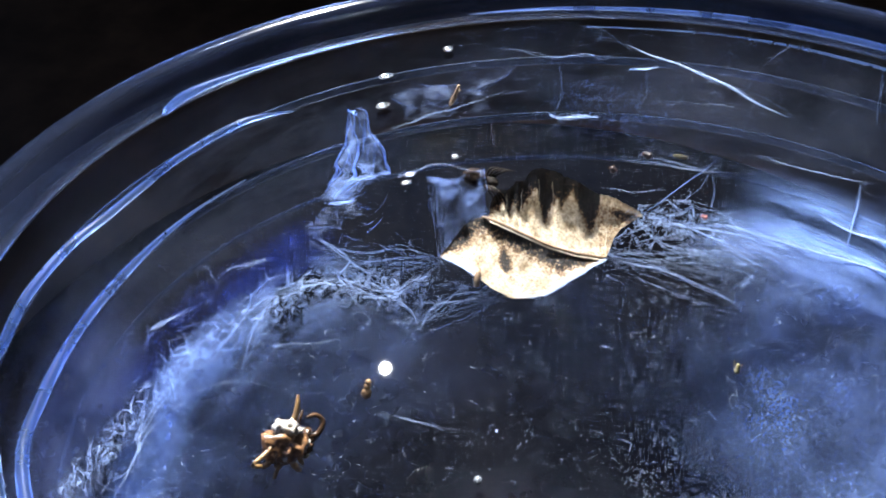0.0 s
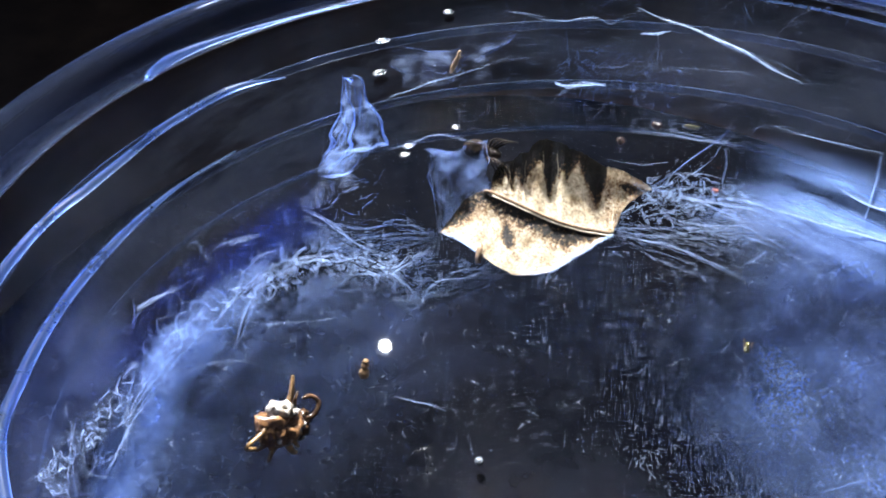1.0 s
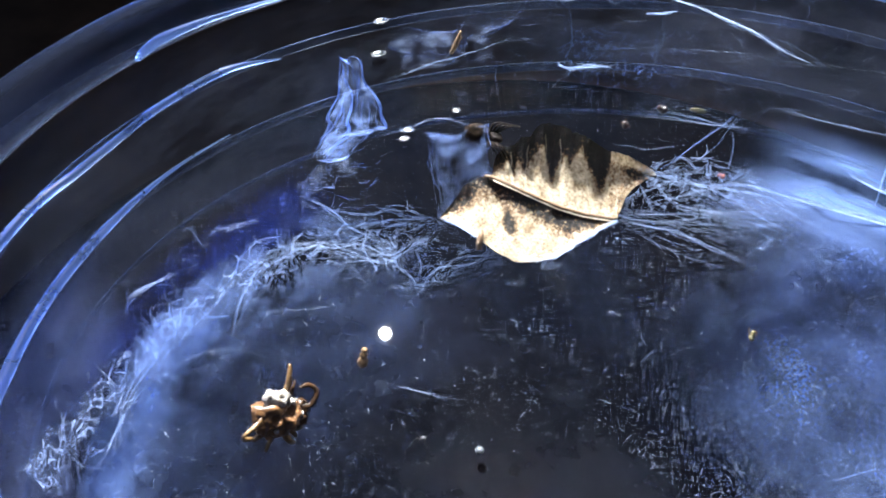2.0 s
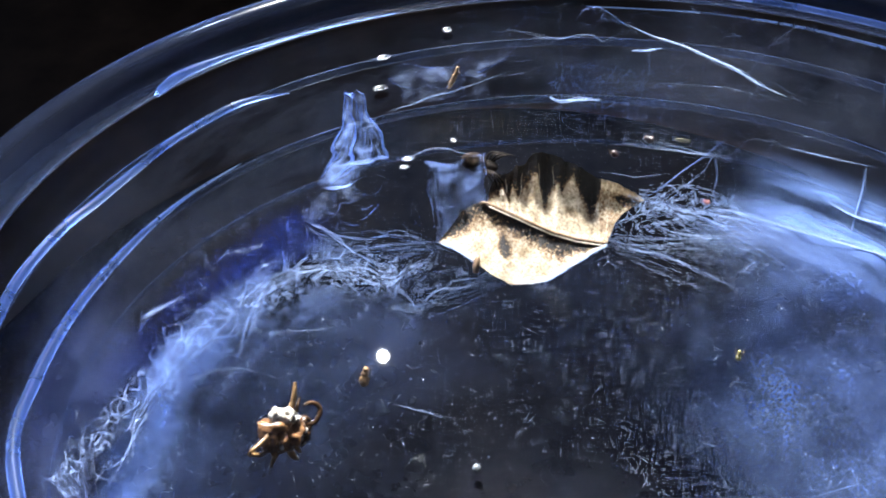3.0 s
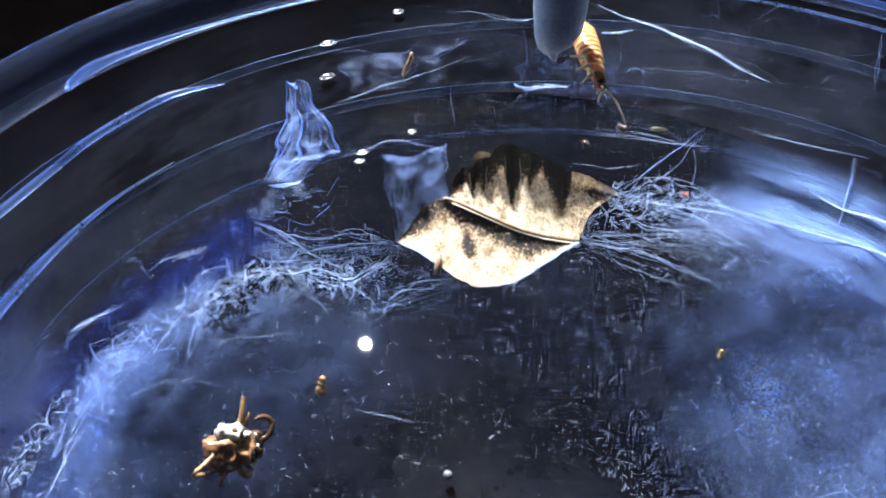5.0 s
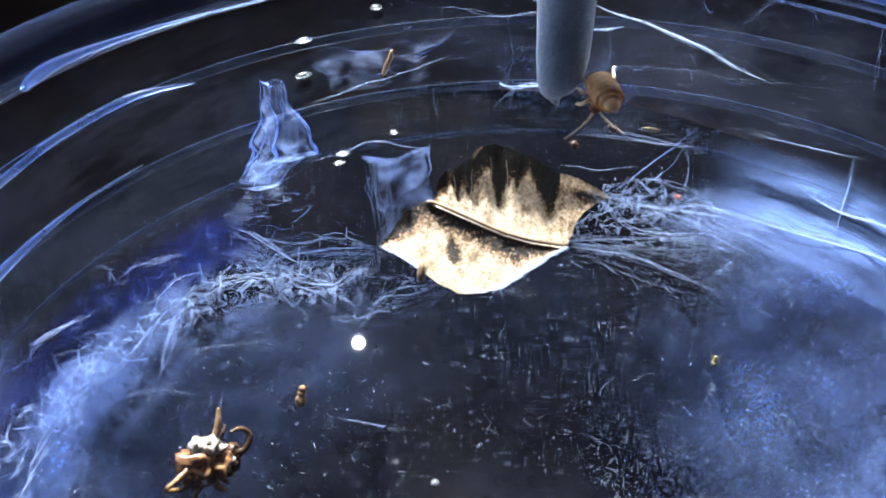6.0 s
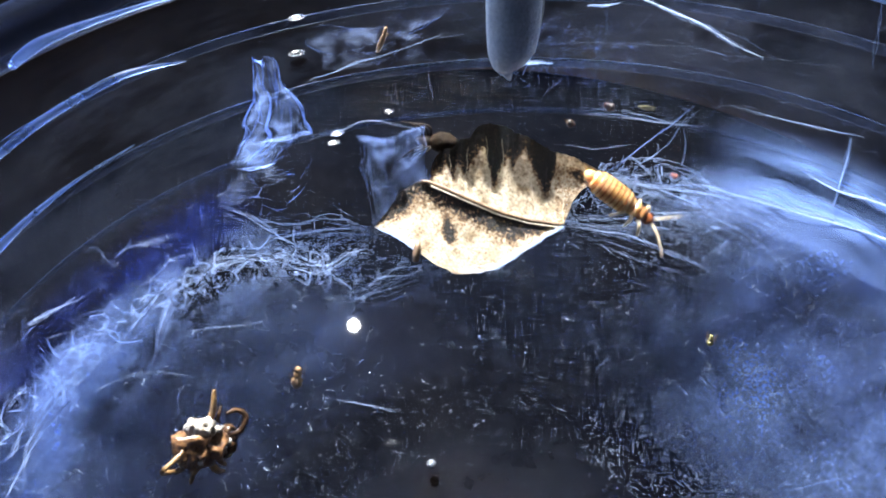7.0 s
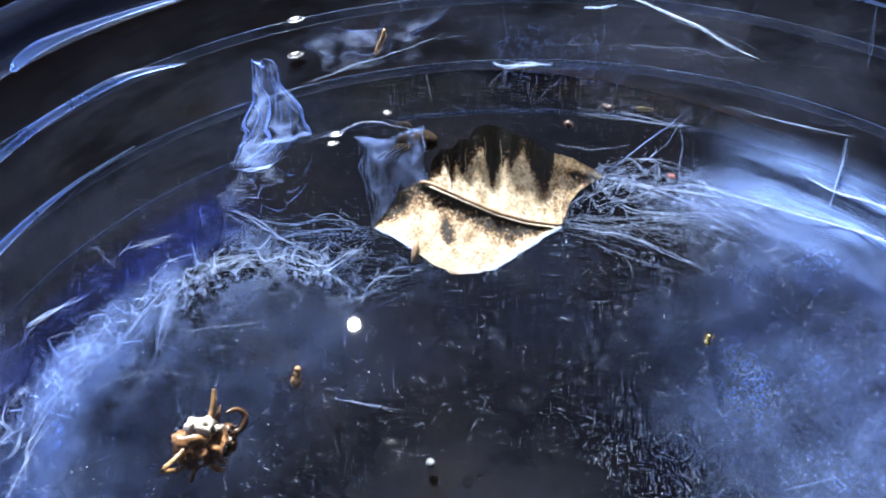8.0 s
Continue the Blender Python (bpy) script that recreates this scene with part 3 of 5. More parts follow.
def tangle(name, label, material, count, pick, length, radius, seed, flow=(1.0, 0.4), jitter=0.0006, n=7):
    """Short wandering threads on the dish's inner side. pick gives angle, height, inset."""
    rng = random.Random(seed)
    t = Threads()
    for _ in range(count):
        a, z, inset = pick(rng)
        le = rng.uniform(*length)
        ang = rng.gauss(0, flow[1])
        da, dz = math.degrees(le * math.cos(ang) / 0.041) * flow[0] * rng.choice((-1, 1)), le * math.sin(ang)
        z1 = min(max(z + dz, 0.0008), 0.0665)
        mid = surf(a + da * (0.5 + rng.gauss(0, 0.10)), (z + z1) / 2 + le * rng.gauss(0, 0.10), max(inset + le * rng.gauss(0, 0.12), 0.0003))
        t.wild([surf(a, z, max(inset, 0.0003)), mid, surf(a + da, z1, max(inset + le * rng.gauss(0, 0.25), 0.0003))], rng.uniform(*radius), n, min(jitter, le * 0.12), rng)
    return t.build(name, material, label)


MM = 0.001
BAND = [(-169.4, 46.3), (-178.9, 42.2), (-186.8, 39.2), (-196.0, 37.3), (-205.5, 36.3), (-215.8, 35.2), (-224.1, 34.1), (-233.9, 32.4), (-243.2, 29.1)]


def band_at(f, off, k):
    """A place along the silk band round the wall's foot, off it by a height."""
    x = f * (len(BAND) - 1)
    i = min(int(x), len(BAND) - 2)
    (a0, z0), (a1, z1) = BAND[i], BAND[i + 1]
    return hung(a0 + (a1 - a0) * (x - i), (z0 + (z1 - z0) * (x - i)) * MM + off, k)


def fluff(name, label, material, count, pick, length, radius, seed, curl=0.7, lie=None):
    """Curly fibrils that wander off from their roots. pick gives a place; lie the way they tend to run."""
    rng = random.Random(seed)
    t = Threads()
    for _ in range(count):
        p = pick(rng)
        d = Vector((rng.gauss(0, 1), rng.gauss(0, 1), rng.gauss(0, 1))).normalized()
        if lie:
            d = (d * 0.8 + lie * rng.choice((-1, 1))).normalized()
        le = rng.uniform(*length) * rng.random() ** 0.5
        n = 7
        pts = []
        for k in range(n):
            pts.append(p.copy())
            d = (d + curl * Vector((rng.gauss(0, 0.5), rng.gauss(0, 0.5), rng.gauss(0, 0.5)))).normalized()
            p = p + d * le / n
        t.add(pts, rng.uniform(*radius))
    return t.build(name, material, label)


fluff("silk_band", "dense whitish blue silk band where wall meets bottom", M_SILK_WHITE, 700,
      lambda g: (lambda f: band_at(f, g.gauss(0.0004, 0.0014 + 0.0007 * (1 - f)), 0.925 + g.gauss(0, 0.006)))(g.random() ** 1.25),
      (0.0005, 0.0024), (0.003 * MM, 0.009 * MM), 21, 0.8)
fluff("silk_filaments", "crisp white silk filaments along the foot of the wall", M_SILK_WHITE, 90,
      lambda g: band_at(g.random(), g.gauss(0.0002, 0.0024), 0.925 + g.gauss(0, 0.01)),
      (0.0016, 0.0060), (0.004 * MM, 0.012 * MM), 29, 0.4)
fluff("silk_nap", "short upright silk fibrils below the white band", M_SILK, 800,
      lambda g: hung(g.uniform(118, 200), 0.0325 * g.random() ** 0.55 + 0.001, 0.89 + g.gauss(0, 0.008)),
      (0.0003, 0.0018), (0.004 * MM, 0.010 * MM), 35, 0.35, Vector((-0.15, 0.75, 0.6)))


def web(t, pick, nodes, reach, radius, rng, ties=3, tuft=0.15):
    """Straight threads drawn between neighbouring knots, with small clots where they meet."""
    knots = [pick(rng) for _ in range(nodes)]
    done = set()
    for i, p in enumerate(knots):
        near = sorted((j for j in range(nodes) if j != i), key=lambda j: (knots[j] - p).length)[:ties + 2]
        for j in rng.sample(near, min(ties, len(near))):
            q = knots[j]
            if (min(i, j), max(i, j)) in done or (q - p).length > reach:
                continue
            done.add((min(i, j), max(i, j)))
            m = p.lerp(q, rng.uniform(0.35, 0.65)) + Vector((rng.gauss(0, 1), rng.gauss(0, 1), rng.gauss(0, 1))) * (q - p).length * 0.05
            t.add([p, p.lerp(m, 0.5), m, m.lerp(q, 0.5), q], radius[0] + (radius[1] - radius[0]) * rng.random() ** 3.5, False)
        if rng.random() < tuft:
            for _ in range(3):
                q = p + Vector((rng.gauss(0, 1), rng.gauss(0, 1), rng.gauss(0, 1))) * 0.00035
                t.add([p, p.lerp(q, 0.5), q], radius[1] * rng.uniform(0.3, 0.9))


def rays(t, p, ends, count, radius, rng, spread=0.0005, loose=0.5):
    """Long, nearly straight threads from one place to a bent line; some end on the way."""
    b = curve_through(ends, 30)
    for _ in range(count):
        q = b[rng.randrange(30)]
        a = p + Vector((rng.gauss(0, 1), rng.gauss(0, 1), rng.gauss(0, 1))) * spread
        if rng.random() < loose:
            q = a.lerp(q, rng.uniform(0.35, 0.9))
        n = 7
        w = Vector((rng.gauss(0, 1), rng.gauss(0, 1), rng.gauss(0, 1))) * (q - a).length * 0.035
        t.add([a.lerp(q, k / (n - 1)) + w * math.sin(math.pi * k / (n - 1)) for k in range(n)], radius[0] + (radius[1] - radius[0]) * rng.random() ** 3.5)


def within(a, b, c, d, stray):
    """Picks places in the four-cornered field between the edges a-b and c-d, thicker towards a-b."""
    def pick(g):
        u, v = g.random() ** 1.4, g.random()
        return a.lerp(b, v).lerp(c.lerp(d, v), u) + Vector((g.gauss(0, 1), g.gauss(0, 1), g.gauss(0, 1))) * stray
    return pick


def build_nets():
    rng = random.Random(71)
    thin, bold = (0.0014 * MM, 0.009 * MM), (0.0016 * MM, 0.015 * MM)
    tip, low = Vector((0.0236, 0.0622, 0.0434)), Vector((0.0190, 0.0585, 0.0398))
    t = Threads()
    up, mid, down = hung(62, 0.0415, 0.985), hung(57, 0.0370, 0.98), hung(50, 0.0315, 0.97)
    web(t, within(tip + Vector((0, 0.0008, 0.001)), tip + Vector((-0.001, -0.001, -0.001)), up, mid, 0.0006), 210, 0.0034, bold, rng)
    web(t, within(low + Vector((0.002, 0.0012, 0.0012)), low, mid, down, 0.0006), 150, 0.0036, thin, rng)
    rays(t, tip, [up, mid, down], 20, bold, rng)
    rays(t, low, [mid, down, hung(58, 0.0285, 0.96)], 18, bold, rng, 0.0007)
    rays(t, hung(63, 0.0385, 0.985), [hung(38, 0.0420, 0.985), hung(40, 0.0385, 0.985), hung(42, 0.0340, 0.985)], 22, thin, rng, 0.0012)
    t.build("silk_net", M_SILK_WHITE, "loose whitish blue silk net spread beside the leaf")
    t = Threads()
    lt, lb = Vector((-0.0004, 0.0588, 0.0386)), Vector((0.0070, 0.0548, 0.0368))
    fa, fb = hung(131, 0.0335, 0.92), hung(119, 0.0225, 0.90)
    web(t, within(lt, lb, fa, fb, 0.0010), 150, 0.0036, thin, rng)
    rays(t, lt, [fa, hung(126, 0.031, 0.92), fb], 16, bold, rng, 0.0006)
    rays(t, lb, [hung(121, 0.0265, 0.90), fb], 12, bold, rng, 0.0010)
    rays(t, lt, [surf(111, 0.0470, 0.0008), surf(106, 0.0472, 0.0008), surf(102, 0.0465, 0.0008)], 16, bold, rng, 0.0004, 0.3)
    t.build("silk_meshwork", M_SILK_WHITE, "open meshwork of silk threads slung from the leaf to the band")
    t = Threads()
    web(t, lambda g: band_at(g.random() ** 1.15, g.gauss(0.0003, 0.0016), 0.925 + g.gauss(0, 0.006)), 560, 0.0036, (0.0024 * MM, 0.024 * MM), rng, 3, 0.15)
    t.build("band_web", M_SILK_WHITE, "angular web of white silk threads over the band")
    t = Threads()
    web(t, lambda g: surf(g.uniform(64, 106), g.uniform(0.0475, 0.0665), 0.0006), 520, 0.0045, (0.0014 * MM, 0.0064 * MM), rng, 2)
    web(t, lambda g: surf(g.uniform(42, 72), g.uniform(0.0465, 0.0665), 0.0006), 380, 0.0050, (0.0014 * MM, 0.0064 * MM), rng, 2)
    web(t, lambda g: surf(g.gauss(84, 5), g.gauss(0.0555, 0.0022), 0.0006), 150, 0.0024, (0.001 * MM, 0.0045 * MM), rng, 2, 0.3)
    t.build("fine_wall_net", M_GREY_SILK, "fine greyish silk net spun over the far dish wall")


build_nets()
fluff("hanging_fibrils", "tiny violet silk fibrils hanging in rows on the wall", M_SILK, 260,
      lambda g: surf(g.uniform(76, 92), g.uniform(0.0515, 0.0590), 0.0006), (0.0003, 0.0018), (0.004 * MM, 0.010 * MM), 37, 0.3, Vector((0, 0.1, 1)))
tangle("side_net", "sparse fine silk on the curved dish side", M_SILK, 110,
       lambda g: (g.uniform(118, 172), g.uniform(0.036, 0.048), abs(g.gauss(0.0006, 0.0008))),
       (0.0006, 0.003), (0.004 * MM, 0.012 * MM), 26, (1.0, 0.8), 0.0003)
def on_bottom(g):
    """A place on the dish bottom or the low part of its side, thicker strewn away from the window."""
    a = g.uniform(-5, 195) if g.random() < 0.5 else g.gauss(34, 26)
    return surf(a, 0.035 * g.random() ** 1.1 + 0.0003, g.uniform(0.0007, 0.0016))


fluff("bottom_fibres", "short curled pale fibres scattered over the dish bottom", M_DUST, 1700,
      on_bottom, (0.0004, 0.0026), (0.005 * MM, 0.018 * MM), 27, 0.5)


def cloudy(p, scale=70.0):
    """How thick the dust lies at a place, 0 to 1: drifts and clear patches."""
    c = 0.5 + 0.75 * noise.noise(p * scale) + 0.45 * noise.noise(p * scale * 3.7) + 0.25 * noise.noise(p * scale * 11)
    return min(max(c, 0.0), 1.0)


def build_specks():
    rng = random.Random(31)
    t, fine = Threads(), Threads()
    for _ in range(6500):
        t.speck(on_bottom(rng), 0.000016 + 0.000080 * rng.random() ** 7, rng)
    for _ in range(800):
        d, q = 0.0162 * rng.random() ** 0.5, rng.uniform(0, 6.2832)
        t.speck(Vector((CX + ASPECT * d * math.cos(q), CY + d * math.sin(q), 0.0005)), 0.000018 + 0.00006 * rng.random() ** 7, rng)
    for _ in range(3600):
        t.speck(hung(rng.uniform(112, 205), 0.034 * rng.random() ** 0.8 + 0.001, 0.885), 0.000020 + 0.00004 * rng.random() ** 5, rng)
    for _ in range(500):
        t.speck(surf(rng.uniform(40, 128), rng.uniform(0.036, 0.066), 0.0006), 0.000010 + 0.00003 * rng.random() ** 5, rng)
    # drifts of fine dust: over the bottom, thickest towards the far end, and on the slung sheet
    for _ in range(60000):
        a = rng.gauss(14, 30)
        p = surf(a, 0.0005 + 0.037 * rng.random() ** 0.8, 0.0009)
        if rng.random() < cloudy(p) ** 1.6:
            fine.speck(p, rng.uniform(0.000016, 0.000036), rng)
    for _ in range(26000):
        p = hung(rng.uniform(112, 205), 0.0345 * rng.random() ** 0.6 + 0.0005, 0.885)
        if rng.random() < cloudy(p) ** 1.6:
            fine.speck(p, rng.uniform(0.000012, 0.000026), rng)
    t.build("dust_specks", M_DUST, "fine pale dust specks over the plastic", "dust")
    fine.build("dust_drift", M_BLUE_DUST, "drifts of bluish dust and silk scraps over the bottom", "dust")


build_specks()


def gauze_sheet(name, corners, label, n=34, sag=0.0008, torn=0.16, fray=0.0011, heavy=1.0, film=M_GAUZE):
    """A torn gauze sheet between two bent edges: ragged borders, holes, clotted silk along borders and folds."""
    rng = random.Random(len(name) * 7 + n)
    left, right = [curve_through(c, n + 1) for c in corners]
    o = Vector((len(name) * 3.1, n, 2))
    left = [p + noise.noise_vector(p * 500 + o) * fray for p in left]
    right = [p + noise.noise_vector(p * 500 - o) * fray for p in right]
    verts, faces = [], []
    for i in range(n + 1):
        for k in range(n + 1):
            f = k / n
            p = left[i].lerp(right[i], f)
            p = p + noise.noise_vector(p * 350 + o) * (0.9 * fray * (0.4 if 0 < i < n else 1.0))
            verts.append(p + Vector((0, 0.3, -1)) * sag * math.sin(math.pi * f))
    for i in range(n):
        for k in range(n):
            j = i * (n + 1) + k
            faces.append((j, j + 1, j + n + 2, j + n + 1))
    sheet = thing(name, label, "spider web")
    web = mesh_of("gauze", verts, faces, film, sheet)
    lay = web.data.color_attributes.new("cover", "FLOAT_COLOR", "POINT")
    for i in range(n + 1):
        for k in range(n + 1):
            p = verts[i * (n + 1) + k]
            e = min(k, n - k, i, n - i) / n
            c = 0.62 - torn + 0.9 * noise.noise(p * 420 + o) + 0.6 * noise.noise(p * 1300 + o)
            c = min(max(c + 0.36 * heavy * math.exp(-((e - 0.10) / 0.05) ** 2), 0.0), 1.0) * min(1.0, e / 0.07)
            lay.data[i * (n + 1) + k].color = (c, c, c, 1)
    t = Threads()
    grid = [[verts[i * (n + 1) + k] for k in range(n + 1)] for i in range(n + 1)]
    for edge in ([r[0] for r in grid], [r[-1] for r in grid], grid[0], grid[-1], [r[n // 3] for r in grid], grid[2 * n // 3]):
        for k in range(5 if heavy > 0.5 else 1):
            a = rng.randrange(0, n // 2)
            b = rng.randrange(n // 2 + 4, n + 1)
            t.wild(edge[a:b:3], rng.uniform(0.010, 0.045) * MM * heavy, 26, 0.0005, rng)
    for k in range(46):
        i, q = rng.randrange(2, n - 2), rng.randrange(2, n - 2)
        di, dq = rng.randrange(-9, 10), rng.randrange(-9, 10)
        t.wild([grid[i][q], grid[min(max(i + di, 0), n)][min(max(q + dq, 0), n)]], rng.uniform(0.003, 0.014) * MM * heavy, 10, 0.0006, rng)
    mesh_of("clotted_threads", t.v, t.f, M_SILK, sheet, False)
    return sheet


gauze_sheet("silk_pocket", ([surf(120.7, 0.0602, 0.0008), surf(122.4, 0.0562, 0.0016), surf(123.8, 0.0526, 0.002), surf(125.1, 0.0504, 0.0012), surf(127.2, 0.0485, 0.0008)],
                            [surf(119.3, 0.0596, 0.0008), surf(117.9, 0.0554, 0.0016), surf(116.1, 0.0509, 0.002), surf(118.0, 0.0488, 0.0012), surf(120.8, 0.0465, 0.0008)]),
            "torn pocket of bluish silk gauze on the dish wall", torn=0.22, fray=0.0009, heavy=1.4)
gauze_sheet("silk_veil", ([surf(110.5, 0.0468, 0.0008), Vector((-0.0012, 0.0622, 0.0425)), Vector((-0.0002, 0.0590, 0.0388))],
                          [surf(101.5, 0.0468, 0.0008), Vector((0.0056, 0.0640, 0.0452)), Vector((0.0054, 0.0618, 0.0424))]),
            "stretched veil of blue silk between wall and leaf", torn=0.06, fray=0.0011, heavy=0.35)
gauze_sheet("silk_wisp", ([surf(114, 0.0605, 0.0006), surf(113, 0.0585, 0.0012), surf(112, 0.0565, 0.0006)],
                          [surf(100, 0.0612, 0.0006), surf(101.5, 0.0595, 0.0012), surf(101, 0.0572, 0.0006)]),
            "faint wisp of silk gauze high on the dish wall", torn=0.30, fray=0.0018, heavy=0.25, film=M_WISP)
gauze_sheet("silk_rag", ([surf(130, 0.0450, 0.0006), surf(127, 0.0458, 0.0010), surf(122, 0.0470, 0.0006)],
                         [surf(129, 0.0428, 0.0006), surf(126, 0.0436, 0.0010), surf(121, 0.0446, 0.0006)]),
            "small rag of silk gauze low on the dish wall", torn=0.30, fray=0.0014, heavy=0.4, film=M_WISP)


FRONDS = [
    (.03, 10, [(-19.3, 56.4, 35.5), (-17.0, 57.9, 35.3), (-13.1, 59.4, 34.3), (-10.3, 59.4, 33.1), (-6.1, 58.9, 31.9), (-3.5, 59.4, 34.5), (-2.6, 58.9, 34.3)]),
    (.035, 12, [(-13.9, 58.3, 32.7), (-11.7, 58.7, 32.7), (-7.5, 58.5, 31.9), (-4.6, 58.6, 33.6), (-1.5, 58.2, 37.6)]),
    (.03, 10, [(5.7, 55.3, 37.1), (2.5, 57.0, 33.8), (-0.7, 58.6, 30.0), (-2.2, 59.1, 26.3), (-3.2, 58.9, 23.6)]),
    (.02, 8, [(-6.8, 59.0, 31.5), (-4.8, 59.1, 28.1), (-3.0, 59.2, 24.1)]),
    (.02, 6, [(-13.1, 59.2, 33.9), (-11.6, 58.4, 30.2), (-10.0, 58.1, 26.8), (-13.0, 56.3, 25.4)]),
    (.02, 6, [(-15.9, 59.0, 42.4), (-13.4, 60.2, 38.6), (-10.2, 60.3, 35.0), (-6.8, 59.9, 33.0)]),
    (.02, 8, [(-1.3, 58.2, 39.7), (-5.9, 60.4, 36.8), (-10.2, 60.6, 35.5), (-15.7, 58.9, 35.5)]),
    (.02, 8, [(-0.9, 58.1, 39.6), (-5.2, 61.3, 38.0), (-9.4, 61.1, 37.2), (-12.7, 60.6, 38.9)]),
    (.03, 14, [(-22.2, 54.1, 36.1), (-24.0, 52.1, 35.5), (-26.3, 48.7, 34.6), (-28.5, 45.3, 34.6), (-30.2, 41.6, 34.8)]),
    (.035, 16, [(-30.2, 41.6, 34.8), (-31.4, 38.1, 35.1), (-32.2, 34.6, 35.6), (-32.4, 30.0, 37.3)]),
    (.03, 14, [(-21.4, 54.4, 35.1), (-23.4, 51.4, 33.0), (-24.2, 48.7, 30.2)]),
    (.03, 14, [(-28.0, 46.7, 35.4), (-30.2, 42.8, 35.8), (-31.8, 38.0, 35.9), (-32.3, 33.0, 35.7)]),
    (.02, 10, [(-26.3, 49.6, 36.8), (-28.1, 47.0, 36.6), (-28.5, 46.4, 38.3), (-29.6, 44.2, 39.4)]),
    (.025, 10, [(-22.1, 53.6, 34.5), (-20.2, 55.5, 35.3), (-17.8, 57.1, 34.4), (-14.8, 59.0, 34.2)]),
    (.02, 8, [(19.4, 58.5, 39.9), (23.4, 59.5, 37.0), (28.5, 60.7, 34.0), (34.9, 60.1, 30.9), (39.5, 58.8, 29.0)]),
    (.02, 8, [(19.3, 58.7, 40.1), (22.6, 60.4, 38.0), (29.1, 61.1, 34.9), (35.6, 60.8, 34.1), (43.2, 58.2, 32.9)]),
    (.03, 12, [(23.4, 61.9, 43.1), (28.9, 63.1, 40.4), (36.0, 62.4, 39.2), (42.1, 60.1, 39.7)]),
    (.025, 12, [(23.3, 61.7, 42.8), (26.9, 61.7, 38.7), (32.4, 62.3, 36.8), (38.6, 61.5, 36.8)]),
    (.02, 10, [(24.0, 62.1, 43.2), (30.1, 62.1, 40.3), (35.6, 61.7, 37.6), (42.7, 58.6, 34.7), (46.3, 55.5, 31.8)]),
    (.02, 10, [(21.3, 61.2, 42.4), (23.7, 61.1, 40.4), (27.8, 62.6, 38.7), (33.2, 63.4, 39.9)]),
    (.02, 8, [(19.6, 59.7, 41.0), (22.3, 61.3, 40.7), (25.1, 62.6, 41.3), (28.2, 64.0, 41.3)]),
    (.015, 6, [(20.1, 58.3, 39.0), (26.2, 59.5, 33.5), (32.3, 59.8, 29.5), (36.5, 59.8, 27.6)]),
    (.015, 8, [(26.5, 61.9, 37.4), (32.5, 61.8, 35.8), (39.6, 60.3, 34.8), (44.8, 57.5, 33.8)]),
    (.02, 10, [(24.9, 62.8, 42.7), (28.5, 64.2, 43.1), (32.1, 63.9, 41.9), (35.7, 63.0, 40.8)]),
    (.02, 8, [(13.9, 63.1, 23.6), (12.4, 59.3, 31.4), (12.3, 56.2, 36.9)]),
]


def build_fronds():
    """Branched silk: a clotted stem with fine side twigs."""
    rng = random.Random(17)
    t = Threads()
    for r, sides, pts in FRONDS:
        line = [Vector(p) * 0.001 for p in pts]
        for k in range(2):
            t.wild([p + Vector((rng.gauss(0, 1), rng.gauss(0, 1), rng.gauss(0, 1))) * 0.00028 for p in line], r * 0.001 * rng.uniform(0.3, 0.85), 7 * len(line), 0.0003, rng)
        smooth = curve_through(line, 40)
        for k in range(int(sides * 1.3)):
            i = rng.randrange(1, 38)
            d = (smooth[i + 1] - smooth[i - 1]).normalized()
            w = Vector((rng.gauss(0, 1), rng.gauss(0, 1), rng.gauss(0, 1))).normalized()
            le = rng.uniform(0.0004, 0.0022)
            a = smooth[i] + d * le * rng.uniform(0.1, 0.6) + w * le * 0.5
            b = a + d * le * rng.uniform(-0.2, 0.5) + w * le * 0.5 + Vector((rng.gauss(0, 1), rng.gauss(0, 1), rng.gauss(0, 1))) * 0.0003
            t.wild([smooth[i], a, b], rng.uniform(0.006, 0.015) * 0.001, 7, 0.0002, rng)
    return t.build("silk_fronds", M_SILK_WHITE, "branched clots of white silk around the leaf and wall foot")


build_fronds()


